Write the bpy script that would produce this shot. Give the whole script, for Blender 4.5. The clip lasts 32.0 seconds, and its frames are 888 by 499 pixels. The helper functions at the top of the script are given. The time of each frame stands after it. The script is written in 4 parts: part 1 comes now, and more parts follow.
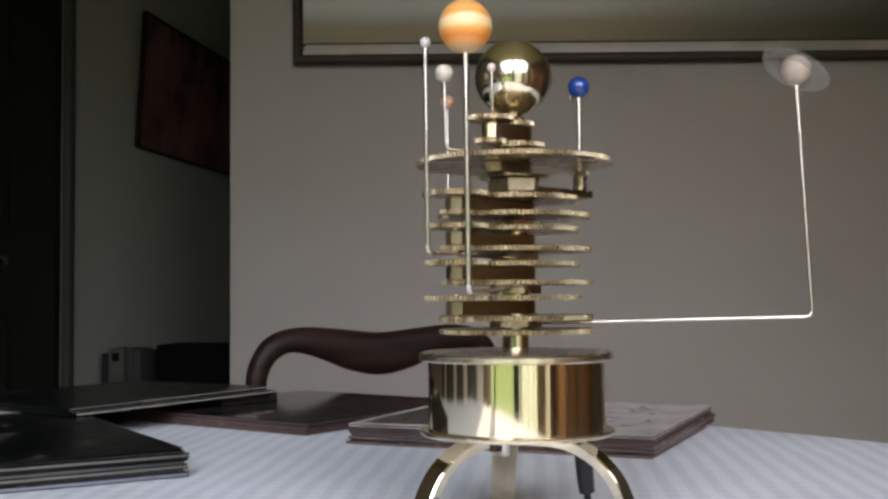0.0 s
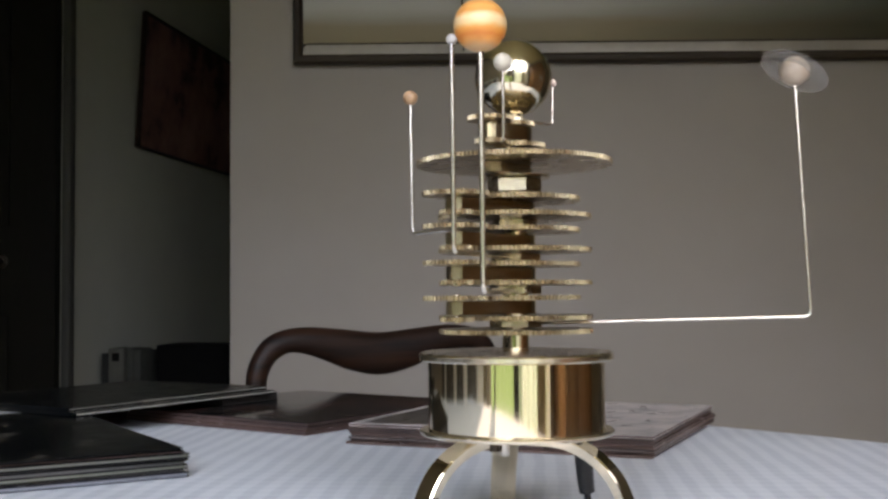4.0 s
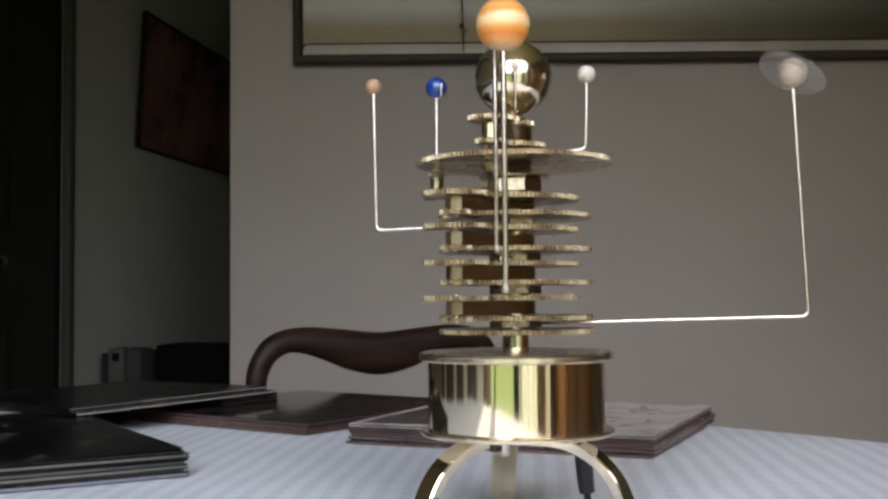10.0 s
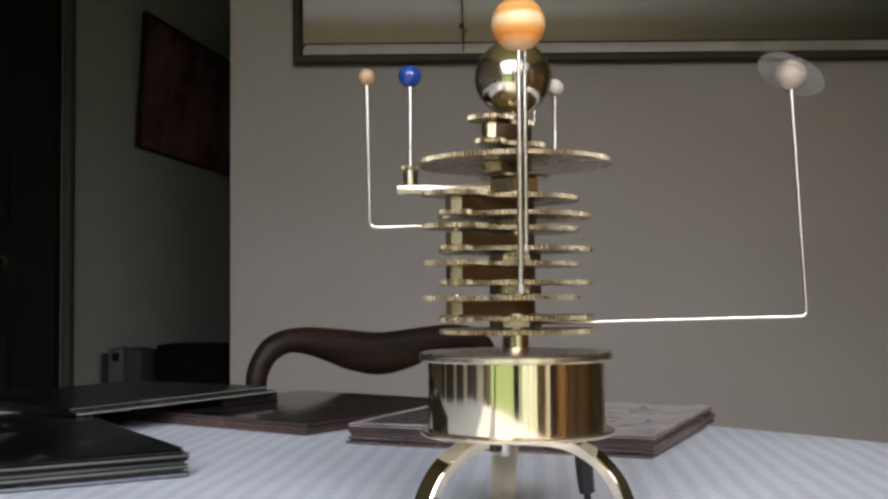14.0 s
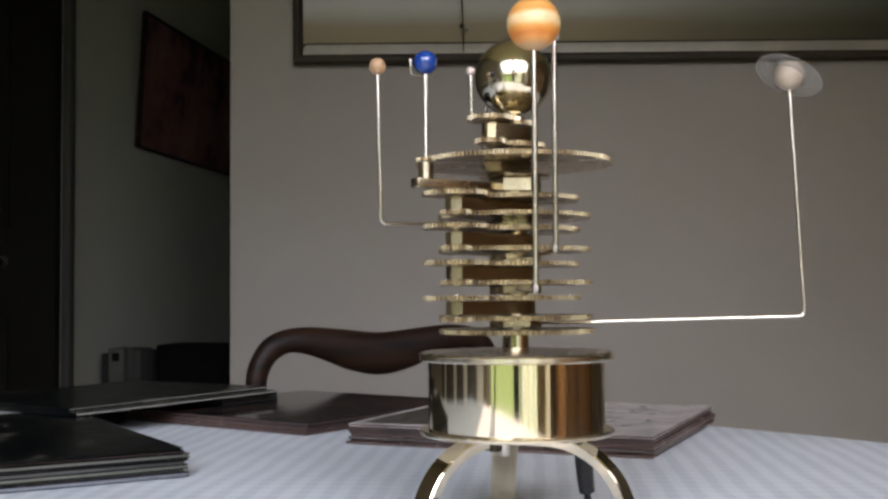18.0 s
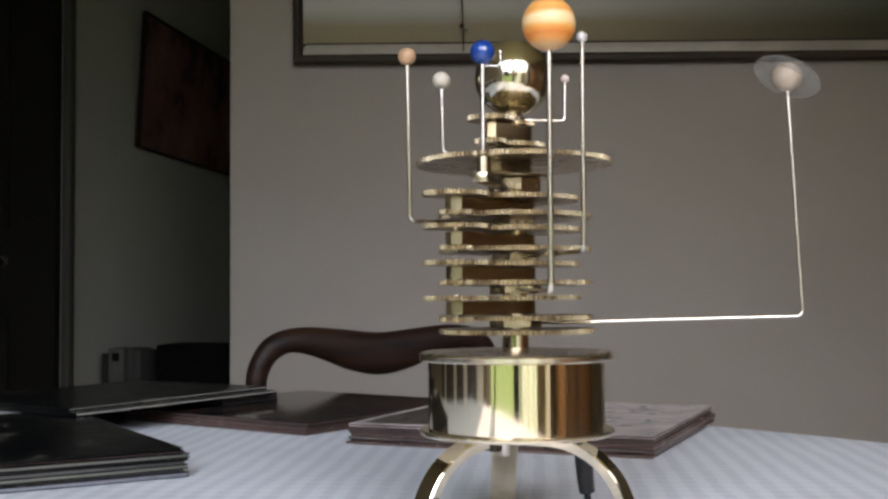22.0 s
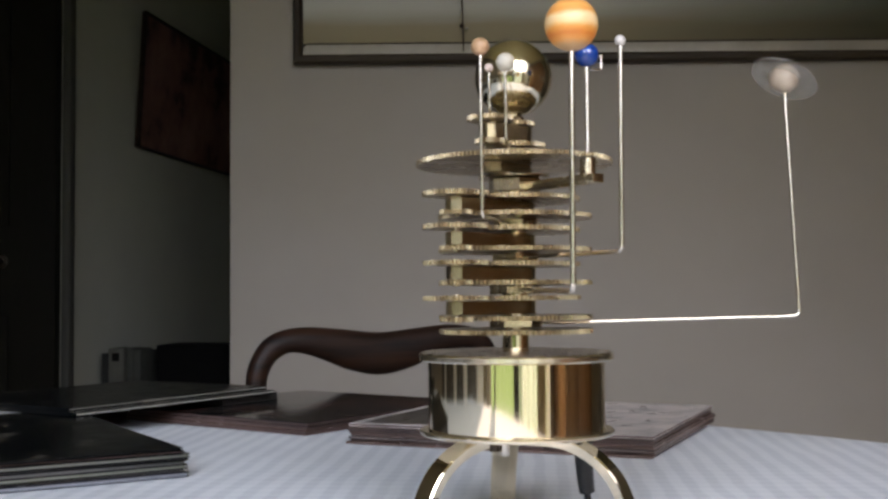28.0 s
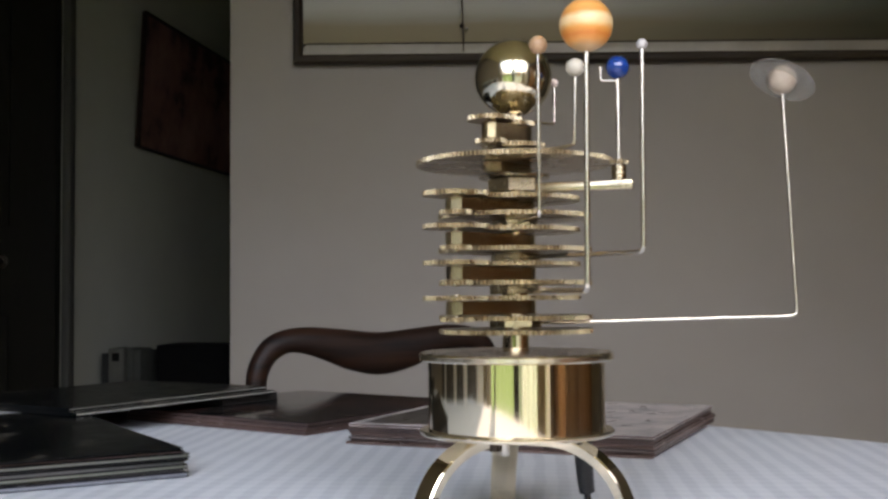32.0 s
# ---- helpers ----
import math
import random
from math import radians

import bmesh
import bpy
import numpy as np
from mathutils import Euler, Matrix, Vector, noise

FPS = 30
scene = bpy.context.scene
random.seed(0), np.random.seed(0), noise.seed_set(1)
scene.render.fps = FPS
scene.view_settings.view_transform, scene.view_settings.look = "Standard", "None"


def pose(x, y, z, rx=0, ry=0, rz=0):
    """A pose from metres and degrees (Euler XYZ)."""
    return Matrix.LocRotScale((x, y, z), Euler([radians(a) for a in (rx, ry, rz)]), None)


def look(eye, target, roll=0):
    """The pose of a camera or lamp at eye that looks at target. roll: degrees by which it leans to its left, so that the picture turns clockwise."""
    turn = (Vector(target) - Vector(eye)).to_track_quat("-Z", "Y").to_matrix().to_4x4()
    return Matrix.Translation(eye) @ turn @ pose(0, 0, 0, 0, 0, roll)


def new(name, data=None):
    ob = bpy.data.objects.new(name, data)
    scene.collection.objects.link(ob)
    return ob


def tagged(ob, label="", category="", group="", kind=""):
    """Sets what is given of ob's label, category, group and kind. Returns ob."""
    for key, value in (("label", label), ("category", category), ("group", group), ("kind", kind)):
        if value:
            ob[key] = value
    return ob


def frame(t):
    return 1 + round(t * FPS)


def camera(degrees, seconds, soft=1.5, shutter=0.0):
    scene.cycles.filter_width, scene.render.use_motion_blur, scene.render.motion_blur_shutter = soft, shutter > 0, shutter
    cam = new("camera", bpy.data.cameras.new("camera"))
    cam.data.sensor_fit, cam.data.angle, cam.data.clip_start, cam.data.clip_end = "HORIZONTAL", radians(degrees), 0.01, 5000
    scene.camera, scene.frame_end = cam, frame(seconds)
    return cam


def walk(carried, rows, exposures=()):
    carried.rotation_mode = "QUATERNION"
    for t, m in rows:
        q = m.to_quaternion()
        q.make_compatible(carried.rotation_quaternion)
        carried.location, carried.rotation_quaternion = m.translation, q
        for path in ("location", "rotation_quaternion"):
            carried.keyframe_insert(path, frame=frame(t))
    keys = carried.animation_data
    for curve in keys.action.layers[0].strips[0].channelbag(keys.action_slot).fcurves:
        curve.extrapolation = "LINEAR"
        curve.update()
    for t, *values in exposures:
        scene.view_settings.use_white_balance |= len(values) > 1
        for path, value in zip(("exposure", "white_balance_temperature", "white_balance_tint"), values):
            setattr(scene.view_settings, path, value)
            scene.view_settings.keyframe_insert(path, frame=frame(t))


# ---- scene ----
# A static camera low over a table: a brass orrery turns before a dim dining-room wall.
SECONDS = 32.0
cam = camera(44.13, SECONDS, soft=2.7)
EYE = Vector((0.0, -0.6949, 0.885))
YAW, PITCH, ROLL = radians(-3.707), radians(2.549), -0.442
AIM = EYE + Vector((math.sin(YAW) * math.cos(PITCH), math.cos(YAW) * math.cos(PITCH), math.sin(PITCH)))
VIEW = look(EYE, AIM, ROLL)
walk(cam, [(0.0, VIEW), (SECONDS, VIEW)], exposures=[(0.0, 0.46, 6780, 22), (SECONDS, 0.46, 6780, 22)])

# ---- light ----
world = bpy.data.worlds.new("world")
scene.world = world
world.use_nodes = True
sky = world.node_tree.nodes.new("ShaderNodeTexSky")
sky.sky_type, sky.sun_disc = "NISHITA", False
sky.sun_elevation, sky.sun_rotation = radians(40), radians(209)
world.node_tree.links.new(sky.outputs[0], world.node_tree.nodes["Background"].inputs[0])
world.node_tree.nodes["Background"].inputs[1].default_value = 0.14

sun_data = bpy.data.lights.new("sun", "SUN")
sun_data.energy, sun_data.angle, sun_data.color = 5.0, radians(0.5), (1.0, 0.95, 0.86)
sun = new("sun", sun_data)
# high over the garden behind the camera, a little to the left; it falls on the cloth by the window
SUN_TO = Vector((math.cos(YAW), -math.sin(YAW), 0)) * 0.50 + Vector((math.sin(YAW), math.cos(YAW), 0)) * 0.90 - Vector((0, 0, math.tan(radians(40))))
sun.matrix_world = look((0, 0, 0), SUN_TO)

# Room axes: u to the right along the picture wall, v away from the window, origin under the camera.
RU = Vector((math.cos(YAW), -math.sin(YAW), 0))
RV = Vector((math.sin(YAW), math.cos(YAW), 0))


def room(u, v, z):
    return Vector((EYE.x, EYE.y, 0)) + RU * u + RV * v + Vector((0, 0, z))


ROOM = Matrix.Translation((EYE.x, EYE.y, 0)) @ Matrix.Rotation(-YAW, 4, "Z")
WIN_V = -0.85
# skylight in the open window light, and weaker in the curtained one
for mid, wide, watts, tone, aim in ((-0.66, 0.98, 3.3, (0.66, 0.83, 1.0), (-0.25, 1.4)), (0.62, 1.16, 4.6, (0.78, 0.86, 0.93), (0.12, 2.0))):
    lamp_data = bpy.data.lights.new("window_sky", "AREA")
    lamp_data.shape, lamp_data.size, lamp_data.size_y = "RECTANGLE", wide, 1.0
    lamp_data.energy, lamp_data.color, lamp_data.spread = watts, tone, radians(60)
    lamp = new("window_sky", lamp_data)
    lamp.matrix_world = look(room(mid, WIN_V + 0.10, 1.65), room(*aim, 0.20))


# ---- materials ----
def nodes_of(name):
    m = bpy.data.materials.new(name)
    m.use_nodes = True
    nt = m.node_tree
    return m, nt, nt.nodes["Principled BSDF"]


def tex(nt, kind, scale, detail=4.0, rough=0.55, space="Object", stretch=None):
    co = nt.nodes.new("ShaderNodeTexCoord")
    n = nt.nodes.new(kind)
    if "Scale" in n.inputs:
        n.inputs["Scale"].default_value = scale
    if kind == "ShaderNodeTexNoise":
        n.inputs["Detail"].default_value, n.inputs["Roughness"].default_value = detail, rough
    src = co.outputs[space]
    if stretch:
        mp = nt.nodes.new("ShaderNodeMapping")
        mp.inputs["Scale"].default_value = stretch
        nt.links.new(src, mp.inputs[0])
        src = mp.outputs[0]
    nt.links.new(src, n.inputs["Vector"])
    return n


def ramp(nt, src, stops):
    r = nt.nodes.new("ShaderNodeValToRGB")
    while len(r.color_ramp.elements) < len(stops):
        r.color_ramp.elements.new(0.5)
    for e, (p, c) in zip(r.color_ramp.elements, stops):
        e.position, e.color = p, (*c, 1) if len(c) == 3 else c
    nt.links.new(src, r.inputs[0])
    return r.outputs[0]


def surface(name, a, b, scale=8.0, rough=(0.5, 0.6), metal=0.0, bump=0.0, bump_scale=200.0, stretch=None, specular=0.5, coat=0.0):
    """Two tones mixed by noise, with rough varied by the same noise and a fine bump."""
    m, nt, bsdf = nodes_of(name)
    n = tex(nt, "ShaderNodeTexNoise", scale, 6.0, 0.6, stretch=stretch)
    nt.links.new(ramp(nt, n.outputs[0], [(0.3, a), (0.7, b)]), bsdf.inputs["Base Color"])
    n2 = tex(nt, "ShaderNodeTexNoise", scale * 5, 5.0, 0.65, stretch=stretch)
    nt.links.new(ramp(nt, n2.outputs[0], [(0.3, (rough[0],) * 3), (0.7, (rough[1],) * 3)]), bsdf.inputs["Roughness"])
    bsdf.inputs["Metallic"].default_value = metal
    bsdf.inputs["Specular IOR Level"].default_value = specular
    bsdf.inputs["Coat Weight"].default_value = coat
    bsdf.inputs["Coat Roughness"].default_value = 0.15
    if bump:
        n3 = tex(nt, "ShaderNodeTexNoise", bump_scale, 4.0, 0.6, stretch=stretch)
        bn = nt.nodes.new("ShaderNodeBump")
        bn.inputs["Strength"].default_value, bn.inputs["Distance"].default_value = bump, 0.001
        nt.links.new(n3.outputs[0], bn.inputs["Height"])
        nt.links.new(bn.outputs[0], bsdf.inputs["Normal"])
    return m


BRASS = surface("polished_brass", (0.89, 0.775, 0.575), (0.93, 0.815, 0.62), 12, (0.045, 0.085), 1.0)
RIMBRASS = surface("brushed_brass", (0.88, 0.78, 0.60), (0.92, 0.82, 0.65), 20, (0.18, 0.28), 1.0)
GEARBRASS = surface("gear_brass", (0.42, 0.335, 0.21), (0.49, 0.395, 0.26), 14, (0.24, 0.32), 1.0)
BLOCKBRASS = surface("aged_brass", (0.53, 0.43, 0.27), (0.59, 0.49, 0.33), 14, (0.14, 0.20), 1.0)
SATINBRASS = surface("satin_brass", (0.60, 0.51, 0.36), (0.68, 0.59, 0.43), 30, (0.20, 0.30), 1.0)
TOPBRASS = surface("dulled_brass", (0.58, 0.50, 0.43), (0.66, 0.58, 0.50), 40, (0.22, 0.34), 1.0)
SUNBRASS = surface("sun_plating", (0.78, 0.71, 0.54), (0.82, 0.75, 0.58), 20, (0.11, 0.16), 1.0)
STEEL = surface("pale_nickel", (0.74, 0.68, 0.59), (0.80, 0.74, 0.65), 10, (0.20, 0.28), 1.0)
DARKMETAL = surface("dark_screw_metal", (0.05, 0.04, 0.03), (0.08, 0.064, 0.05), 120, (0.3, 0.45), 1.0)
VENUS = surface("cream_stone", (0.46, 0.41, 0.325), (0.55, 0.50, 0.41), 160, (0.35, 0.5))
MERCURY = surface("pinkish_stone", (0.55, 0.42, 0.36), (0.64, 0.52, 0.46), 250, (0.4, 0.5))
CERES = surface("pale_bead", (0.46, 0.425, 0.395), (0.55, 0.515, 0.48), 250, (0.35, 0.45))
MARS = surface("orange_stone", (0.34, 0.19, 0.095), (0.45, 0.28, 0.16), 180, (0.4, 0.55))
EARTH = surface("deep_blue_enamel", (0.004, 0.024, 0.15), (0.012, 0.058, 0.27), 140, (0.12, 0.2), 0.0, coat=0.6)
SATURN = surface("pale_pink_stone", (0.36, 0.285, 0.215), (0.46, 0.375, 0.29), 90, (0.3, 0.45))
CABLE = surface("black_rubber", (0.008, 0.008, 0.009), (0.016, 0.016, 0.017), 200, (0.45, 0.6))


def make_jupiter():
    m, nt, bsdf = nodes_of("banded_orange_stone")
    co = nt.nodes.new("ShaderNodeTexCoord")
    sep = nt.nodes.new("ShaderNodeSeparateXYZ")
    nt.links.new(co.outputs["Object"], sep.inputs[0])
    n = tex(nt, "ShaderNodeTexNoise", 90, 5, 0.6, stretch=(1, 1, 2.5))
    mul = nt.nodes.new("ShaderNodeMath")
    mul.operation = "MULTIPLY_ADD"
    mul.inputs[1].default_value, mul.inputs[2].default_value = 0.14, -0.07
    nt.links.new(n.outputs[0], mul.inputs[0])
    add = nt.nodes.new("ShaderNodeMath")
    add.operation = "MULTIPLY_ADD"
    add.inputs[1].default_value = 1 / 0.0278
    nt.links.new(sep.outputs[2], add.inputs[0])
    nt.links.new(mul.outputs[0], add.inputs[2])
    half = nt.nodes.new("ShaderNodeMath")
    half.inputs[1].default_value = 0.5
    nt.links.new(add.outputs[0], half.inputs[0])
    cream, orange, deep = (0.74, 0.50, 0.24), (0.68, 0.28, 0.06), (0.60, 0.185, 0.03)
    col = ramp(nt, half.outputs[0], [(0.06, (0.55, 0.34, 0.17)), (0.17, orange), (0.26, deep), (0.36, orange), (0.46, cream),
                                     (0.58, (0.77, 0.56, 0.30)), (0.68, orange), (0.78, (0.74, 0.36, 0.10)), (0.86, orange), (0.96, (0.6, 0.36, 0.16))])
    nt.links.new(col, bsdf.inputs["Base Color"])
    bsdf.inputs["Roughness"].default_value = 0.38
    return m


JUPITER = make_jupiter()


def make_ring():
    """Clear plastic with fine printed circles."""
    m, nt, bsdf = nodes_of("clear_ring")
    length = nt.nodes.new("ShaderNodeVectorMath")
    length.operation = "LENGTH"
    nt.links.new(nt.nodes.new("ShaderNodeTexCoord").outputs["Object"], length.inputs[0])
    waves = nt.nodes.new("ShaderNodeMath")
    waves.operation = "MULTIPLY"
    waves.inputs[1].default_value = 2 * math.pi / 0.0031
    nt.links.new(length.outputs["Value"], waves.inputs[0])
    s = nt.nodes.new("ShaderNodeMath")
    s.operation = "SINE"
    nt.links.new(waves.outputs[0], s.inputs[0])
    nt.links.new(ramp(nt, s.outputs[0], [(0.35, (0.50, 0.47, 0.43)), (0.9, (0.13, 0.12, 0.11))]), bsdf.inputs["Base Color"])
    bsdf.inputs["Roughness"].default_value = 0.12
    bsdf.inputs["Coat Weight"].default_value = 0.5
    n = tex(nt, "ShaderNodeTexNoise", 60, 3)
    nt.links.new(ramp(nt, n.outputs[0], [(0.3, (0.20,) * 3), (0.7, (0.44,) * 3)]), bsdf.inputs["Alpha"])
    return m


RING = make_ring()

WALL = surface("painted_plaster", (0.362, 0.322, 0.272), (0.402, 0.364, 0.318), 1.6, (0.75, 0.9), 0.0, 0.15, 350, specular=0.2)
HALLWALL = surface("hall_plaster", (0.50, 0.51, 0.445), (0.56, 0.57, 0.50), 2.5, (0.8, 0.9), 0.0, 0.15, 350, specular=0.2)
# for hall walls out of view, made pale to bounce light onto the visible one
HALLBOUNCE = surface("hall_bounce_paint", (0.76, 0.76, 0.72), (0.82, 0.82, 0.78), 2.5, (0.8, 0.9), 0.0, 0.15, 350, specular=0.2)
CEIL = surface("ceiling_paint", (0.76, 0.66, 0.40), (0.82, 0.72, 0.45), 2.0, (0.85, 0.95), specular=0.2)
CARPET = surface("beige_carpet", (0.28, 0.225, 0.15), (0.36, 0.295, 0.20), 30, (0.9, 1.0), 0.0, 0.6, 500, specular=0.1)
DARKDOOR = surface("dark_stained_wood", (0.009, 0.0085, 0.0055), (0.013, 0.012, 0.008), 6, (0.55, 0.7), 0.0, 0.1, 120, (1, 1, 0.08), specular=0.1)
MAHOGANY = surface("mahogany", (0.0020, 0.0021, 0.0022), (0.034, 0.0145, 0.0075), 12, (0.40, 0.58), 0.0, 0.08, 150, (0.40, 1, 5), specular=0.22)
OAK = surface("brown_wood", (0.17, 0.085, 0.035), (0.26, 0.14, 0.06), 7, (0.35, 0.5), 0.0, 0.1, 150, (1, 1, 0.1))
WHITEPAINT = surface("white_gloss_paint", (0.74, 0.73, 0.70), (0.80, 0.79, 0.76), 5, (0.3, 0.45))
GREYDOOR = surface("grey_brown_paint", (0.060, 0.052, 0.042), (0.10, 0.088, 0.072), 5, (0.5, 0.65), stretch=(1, 1, 0.2))
FRAMEDARK = surface("dark_frame_wood", (0.030, 0.021, 0.013), (0.052, 0.038, 0.023), 12, (0.45, 0.6), stretch=(0.1, 1, 1), specular=0.2)
FRAMESILVER = surface("silver_leaf", (0.34, 0.305, 0.25), (0.43, 0.39, 0.33), 14, (0.4, 0.55), 0.1, 0.1, 300)
PAPER = surface("page_edges", (0.045, 0.046, 0.042), (0.15, 0.147, 0.135), 12, (0.8, 0.95), 0.0, 0.5, 900, (1, 1, 40))
PAPER_WHITE = surface("white_page_edges", (0.42, 0.41, 0.35), (0.60, 0.58, 0.50), 12, (0.8, 0.95), 0.0, 0.5, 900, (1, 1, 40))
PAPER_BROWN = surface("brown_page_edges", (0.085, 0.058, 0.05), (0.27, 0.20, 0.17), 12, (0.8, 0.95), 0.0, 0.5, 900, (1, 1, 40))
PAPER_UMBER = surface("umber_page_edges", (0.035, 0.019, 0.017), (0.14, 0.085, 0.072), 12, (0.8, 0.95), 0.0, 0.5, 900, (1, 1, 40))
PAPER_BLUE = surface("bluish_page_edges", (0.16, 0.165, 0.185), (0.36, 0.37, 0.40), 12, (0.8, 0.95), 0.0, 0.5, 900, (1, 1, 40))
PAPER_OLIVE = surface("olive_page_edges", (0.09, 0.095, 0.075), (0.27, 0.275, 0.22), 12, (0.8, 0.95), 0.0, 0.5, 900, (1, 1, 40))
PAPER_DARK = surface("dark_page_edges", (0.012, 0.011, 0.010), (0.03, 0.025, 0.022), 12, (0.7, 0.9), 0.0, 0.5, 900, (1, 1, 40))
BLACKBOX = surface("black_plastic", (0.003, 0.003, 0.003), (0.006, 0.006, 0.006), 20, (0.7, 0.85), specular=0.15)
GRASS = surface("lawn", (0.19, 0.30, 0.085), (0.28, 0.41, 0.14), 6, (0.9, 1.0), 0.0, 0.5, 60, specular=0.1)
LEAF = surface("hedge_leaves", (0.09, 0.16, 0.025), (0.24, 0.30, 0.06), 4, (0.6, 0.8), specular=0.2)
CURTAIN = surface("cream_curtain", (0.66, 0.60, 0.44), (0.74, 0.68, 0.52), 8, (0.85, 0.95), 0.0, 0.3, 700, specular=0.1)


def cover(name, stops, scale, rough=(0.05, 0.11), gloss=0.5):
    """Printed glossy paper: blotches of the given tones."""
    m, nt, bsdf = nodes_of(name)
    n = tex(nt, "ShaderNodeTexNoise", scale, 6, 0.62)
    nt.links.new(ramp(nt, n.outputs[0], stops), bsdf.inputs["Base Color"])
    n2 = tex(nt, "ShaderNodeTexNoise", 40, 4)
    nt.links.new(ramp(nt, n2.outputs[0], [(0.3, (rough[0],) * 3), (0.7, (rough[1],) * 3)]), bsdf.inputs["Roughness"])
    bsdf.inputs["Specular IOR Level"].default_value = gloss
    return m


COVER_BLACK = cover("black_cover", [(0.35, (0.003, 0.0035, 0.004)), (0.56, (0.006, 0.0065, 0.0065)), (0.62, (0.08, 0.07, 0.055)), (0.75, (0.015, 0.02, 0.02))], 14, (0.16, 0.26), 0.07)
COVER_NAVY = cover("navy_cover", [(0.3, (0.006, 0.008, 0.016)), (0.7, (0.014, 0.017, 0.030))], 12, (0.2, 0.3), 0.2)
COVER_GREY = cover("grey_cover", [(0.3, (0.03, 0.03, 0.033)), (0.5, (0.07, 0.062, 0.06)), (0.6, (0.16, 0.12, 0.11)), (0.75, (0.03, 0.03, 0.03))], 9, (0.12, 0.22))
COVER_GLOSS = cover("dark_gloss_cover", [(0.3, (0.008, 0.010, 0.010)), (0.5, (0.016, 0.017, 0.016)), (0.58, (0.075, 0.035, 0.03)), (0.75, (0.012, 0.012, 0.012))], 7, (0.07, 0.12), 0.6)


def make_split_cover():
    """A pale printed cover whose spine side is a dark photograph."""
    m = cover("pale_dark_cover", [(0.34, (0.13, 0.125, 0.13)), (0.46, (0.42, 0.38, 0.37)), (0.58, (0.60, 0.53, 0.51)), (0.8, (0.46, 0.41, 0.40))], 22, (0.25, 0.4))
    nt, bsdf = m.node_tree, m.node_tree.nodes["Principled BSDF"]
    pale = bsdf.inputs["Base Color"].links[0].from_socket
    sep = nt.nodes.new("ShaderNodeSeparateXYZ")
    nt.links.new(nt.nodes.new("ShaderNodeTexCoord").outputs["Object"], sep.inputs[0])
    n = tex(nt, "ShaderNodeTexNoise", 25, 4)
    add = nt.nodes.new("ShaderNodeMath")
    add.operation = "MULTIPLY_ADD"
    add.inputs[1].default_value = 0.03
    nt.links.new(n.outputs[0], add.inputs[0])
    nt.links.new(sep.outputs[1], add.inputs[2])
    mix = nt.nodes.new("ShaderNodeMix")
    mix.data_type = "RGBA"
    inner = nt.nodes.new("ShaderNodeMath")      # the photograph keeps a pale margin
    inner.operation = "LESS_THAN"
    inner.inputs[1].default_value = 0.279
    nt.links.new(sep.outputs[1], inner.inputs[0])
    below = nt.nodes.new("ShaderNodeMath")
    below.operation = "GREATER_THAN"
    below.inputs[1].default_value = 0.012
    nt.links.new(sep.outputs[0], below.inputs[0])
    both, dark = nt.nodes.new("ShaderNodeMath"), nt.nodes.new("ShaderNodeMath")
    both.operation = dark.operation = "MULTIPLY"
    nt.links.new(inner.outputs[0], both.inputs[0])
    nt.links.new(below.outputs[0], both.inputs[1])
    nt.links.new(ramp(nt, add.outputs[0], [(0.175, (0, 0, 0)), (0.19, (1, 1, 1))]), dark.inputs[0])
    nt.links.new(both.outputs[0], dark.inputs[1])
    nt.links.new(dark.outputs[0], mix.inputs[0])
    nt.links.new(pale, mix.inputs[6])
    mix.inputs[7].default_value = (0.018, 0.012, 0.012, 1)
    nt.links.new(mix.outputs[2], bsdf.inputs["Base Color"])
    return m


COVER_SPLIT = make_split_cover()
COVER_BROWN = cover("brown_cover", [(0.3, (0.06, 0.034, 0.03)), (0.55, (0.17, 0.105, 0.085)), (0.75, (0.07, 0.045, 0.04))], 12, (0.15, 0.3))


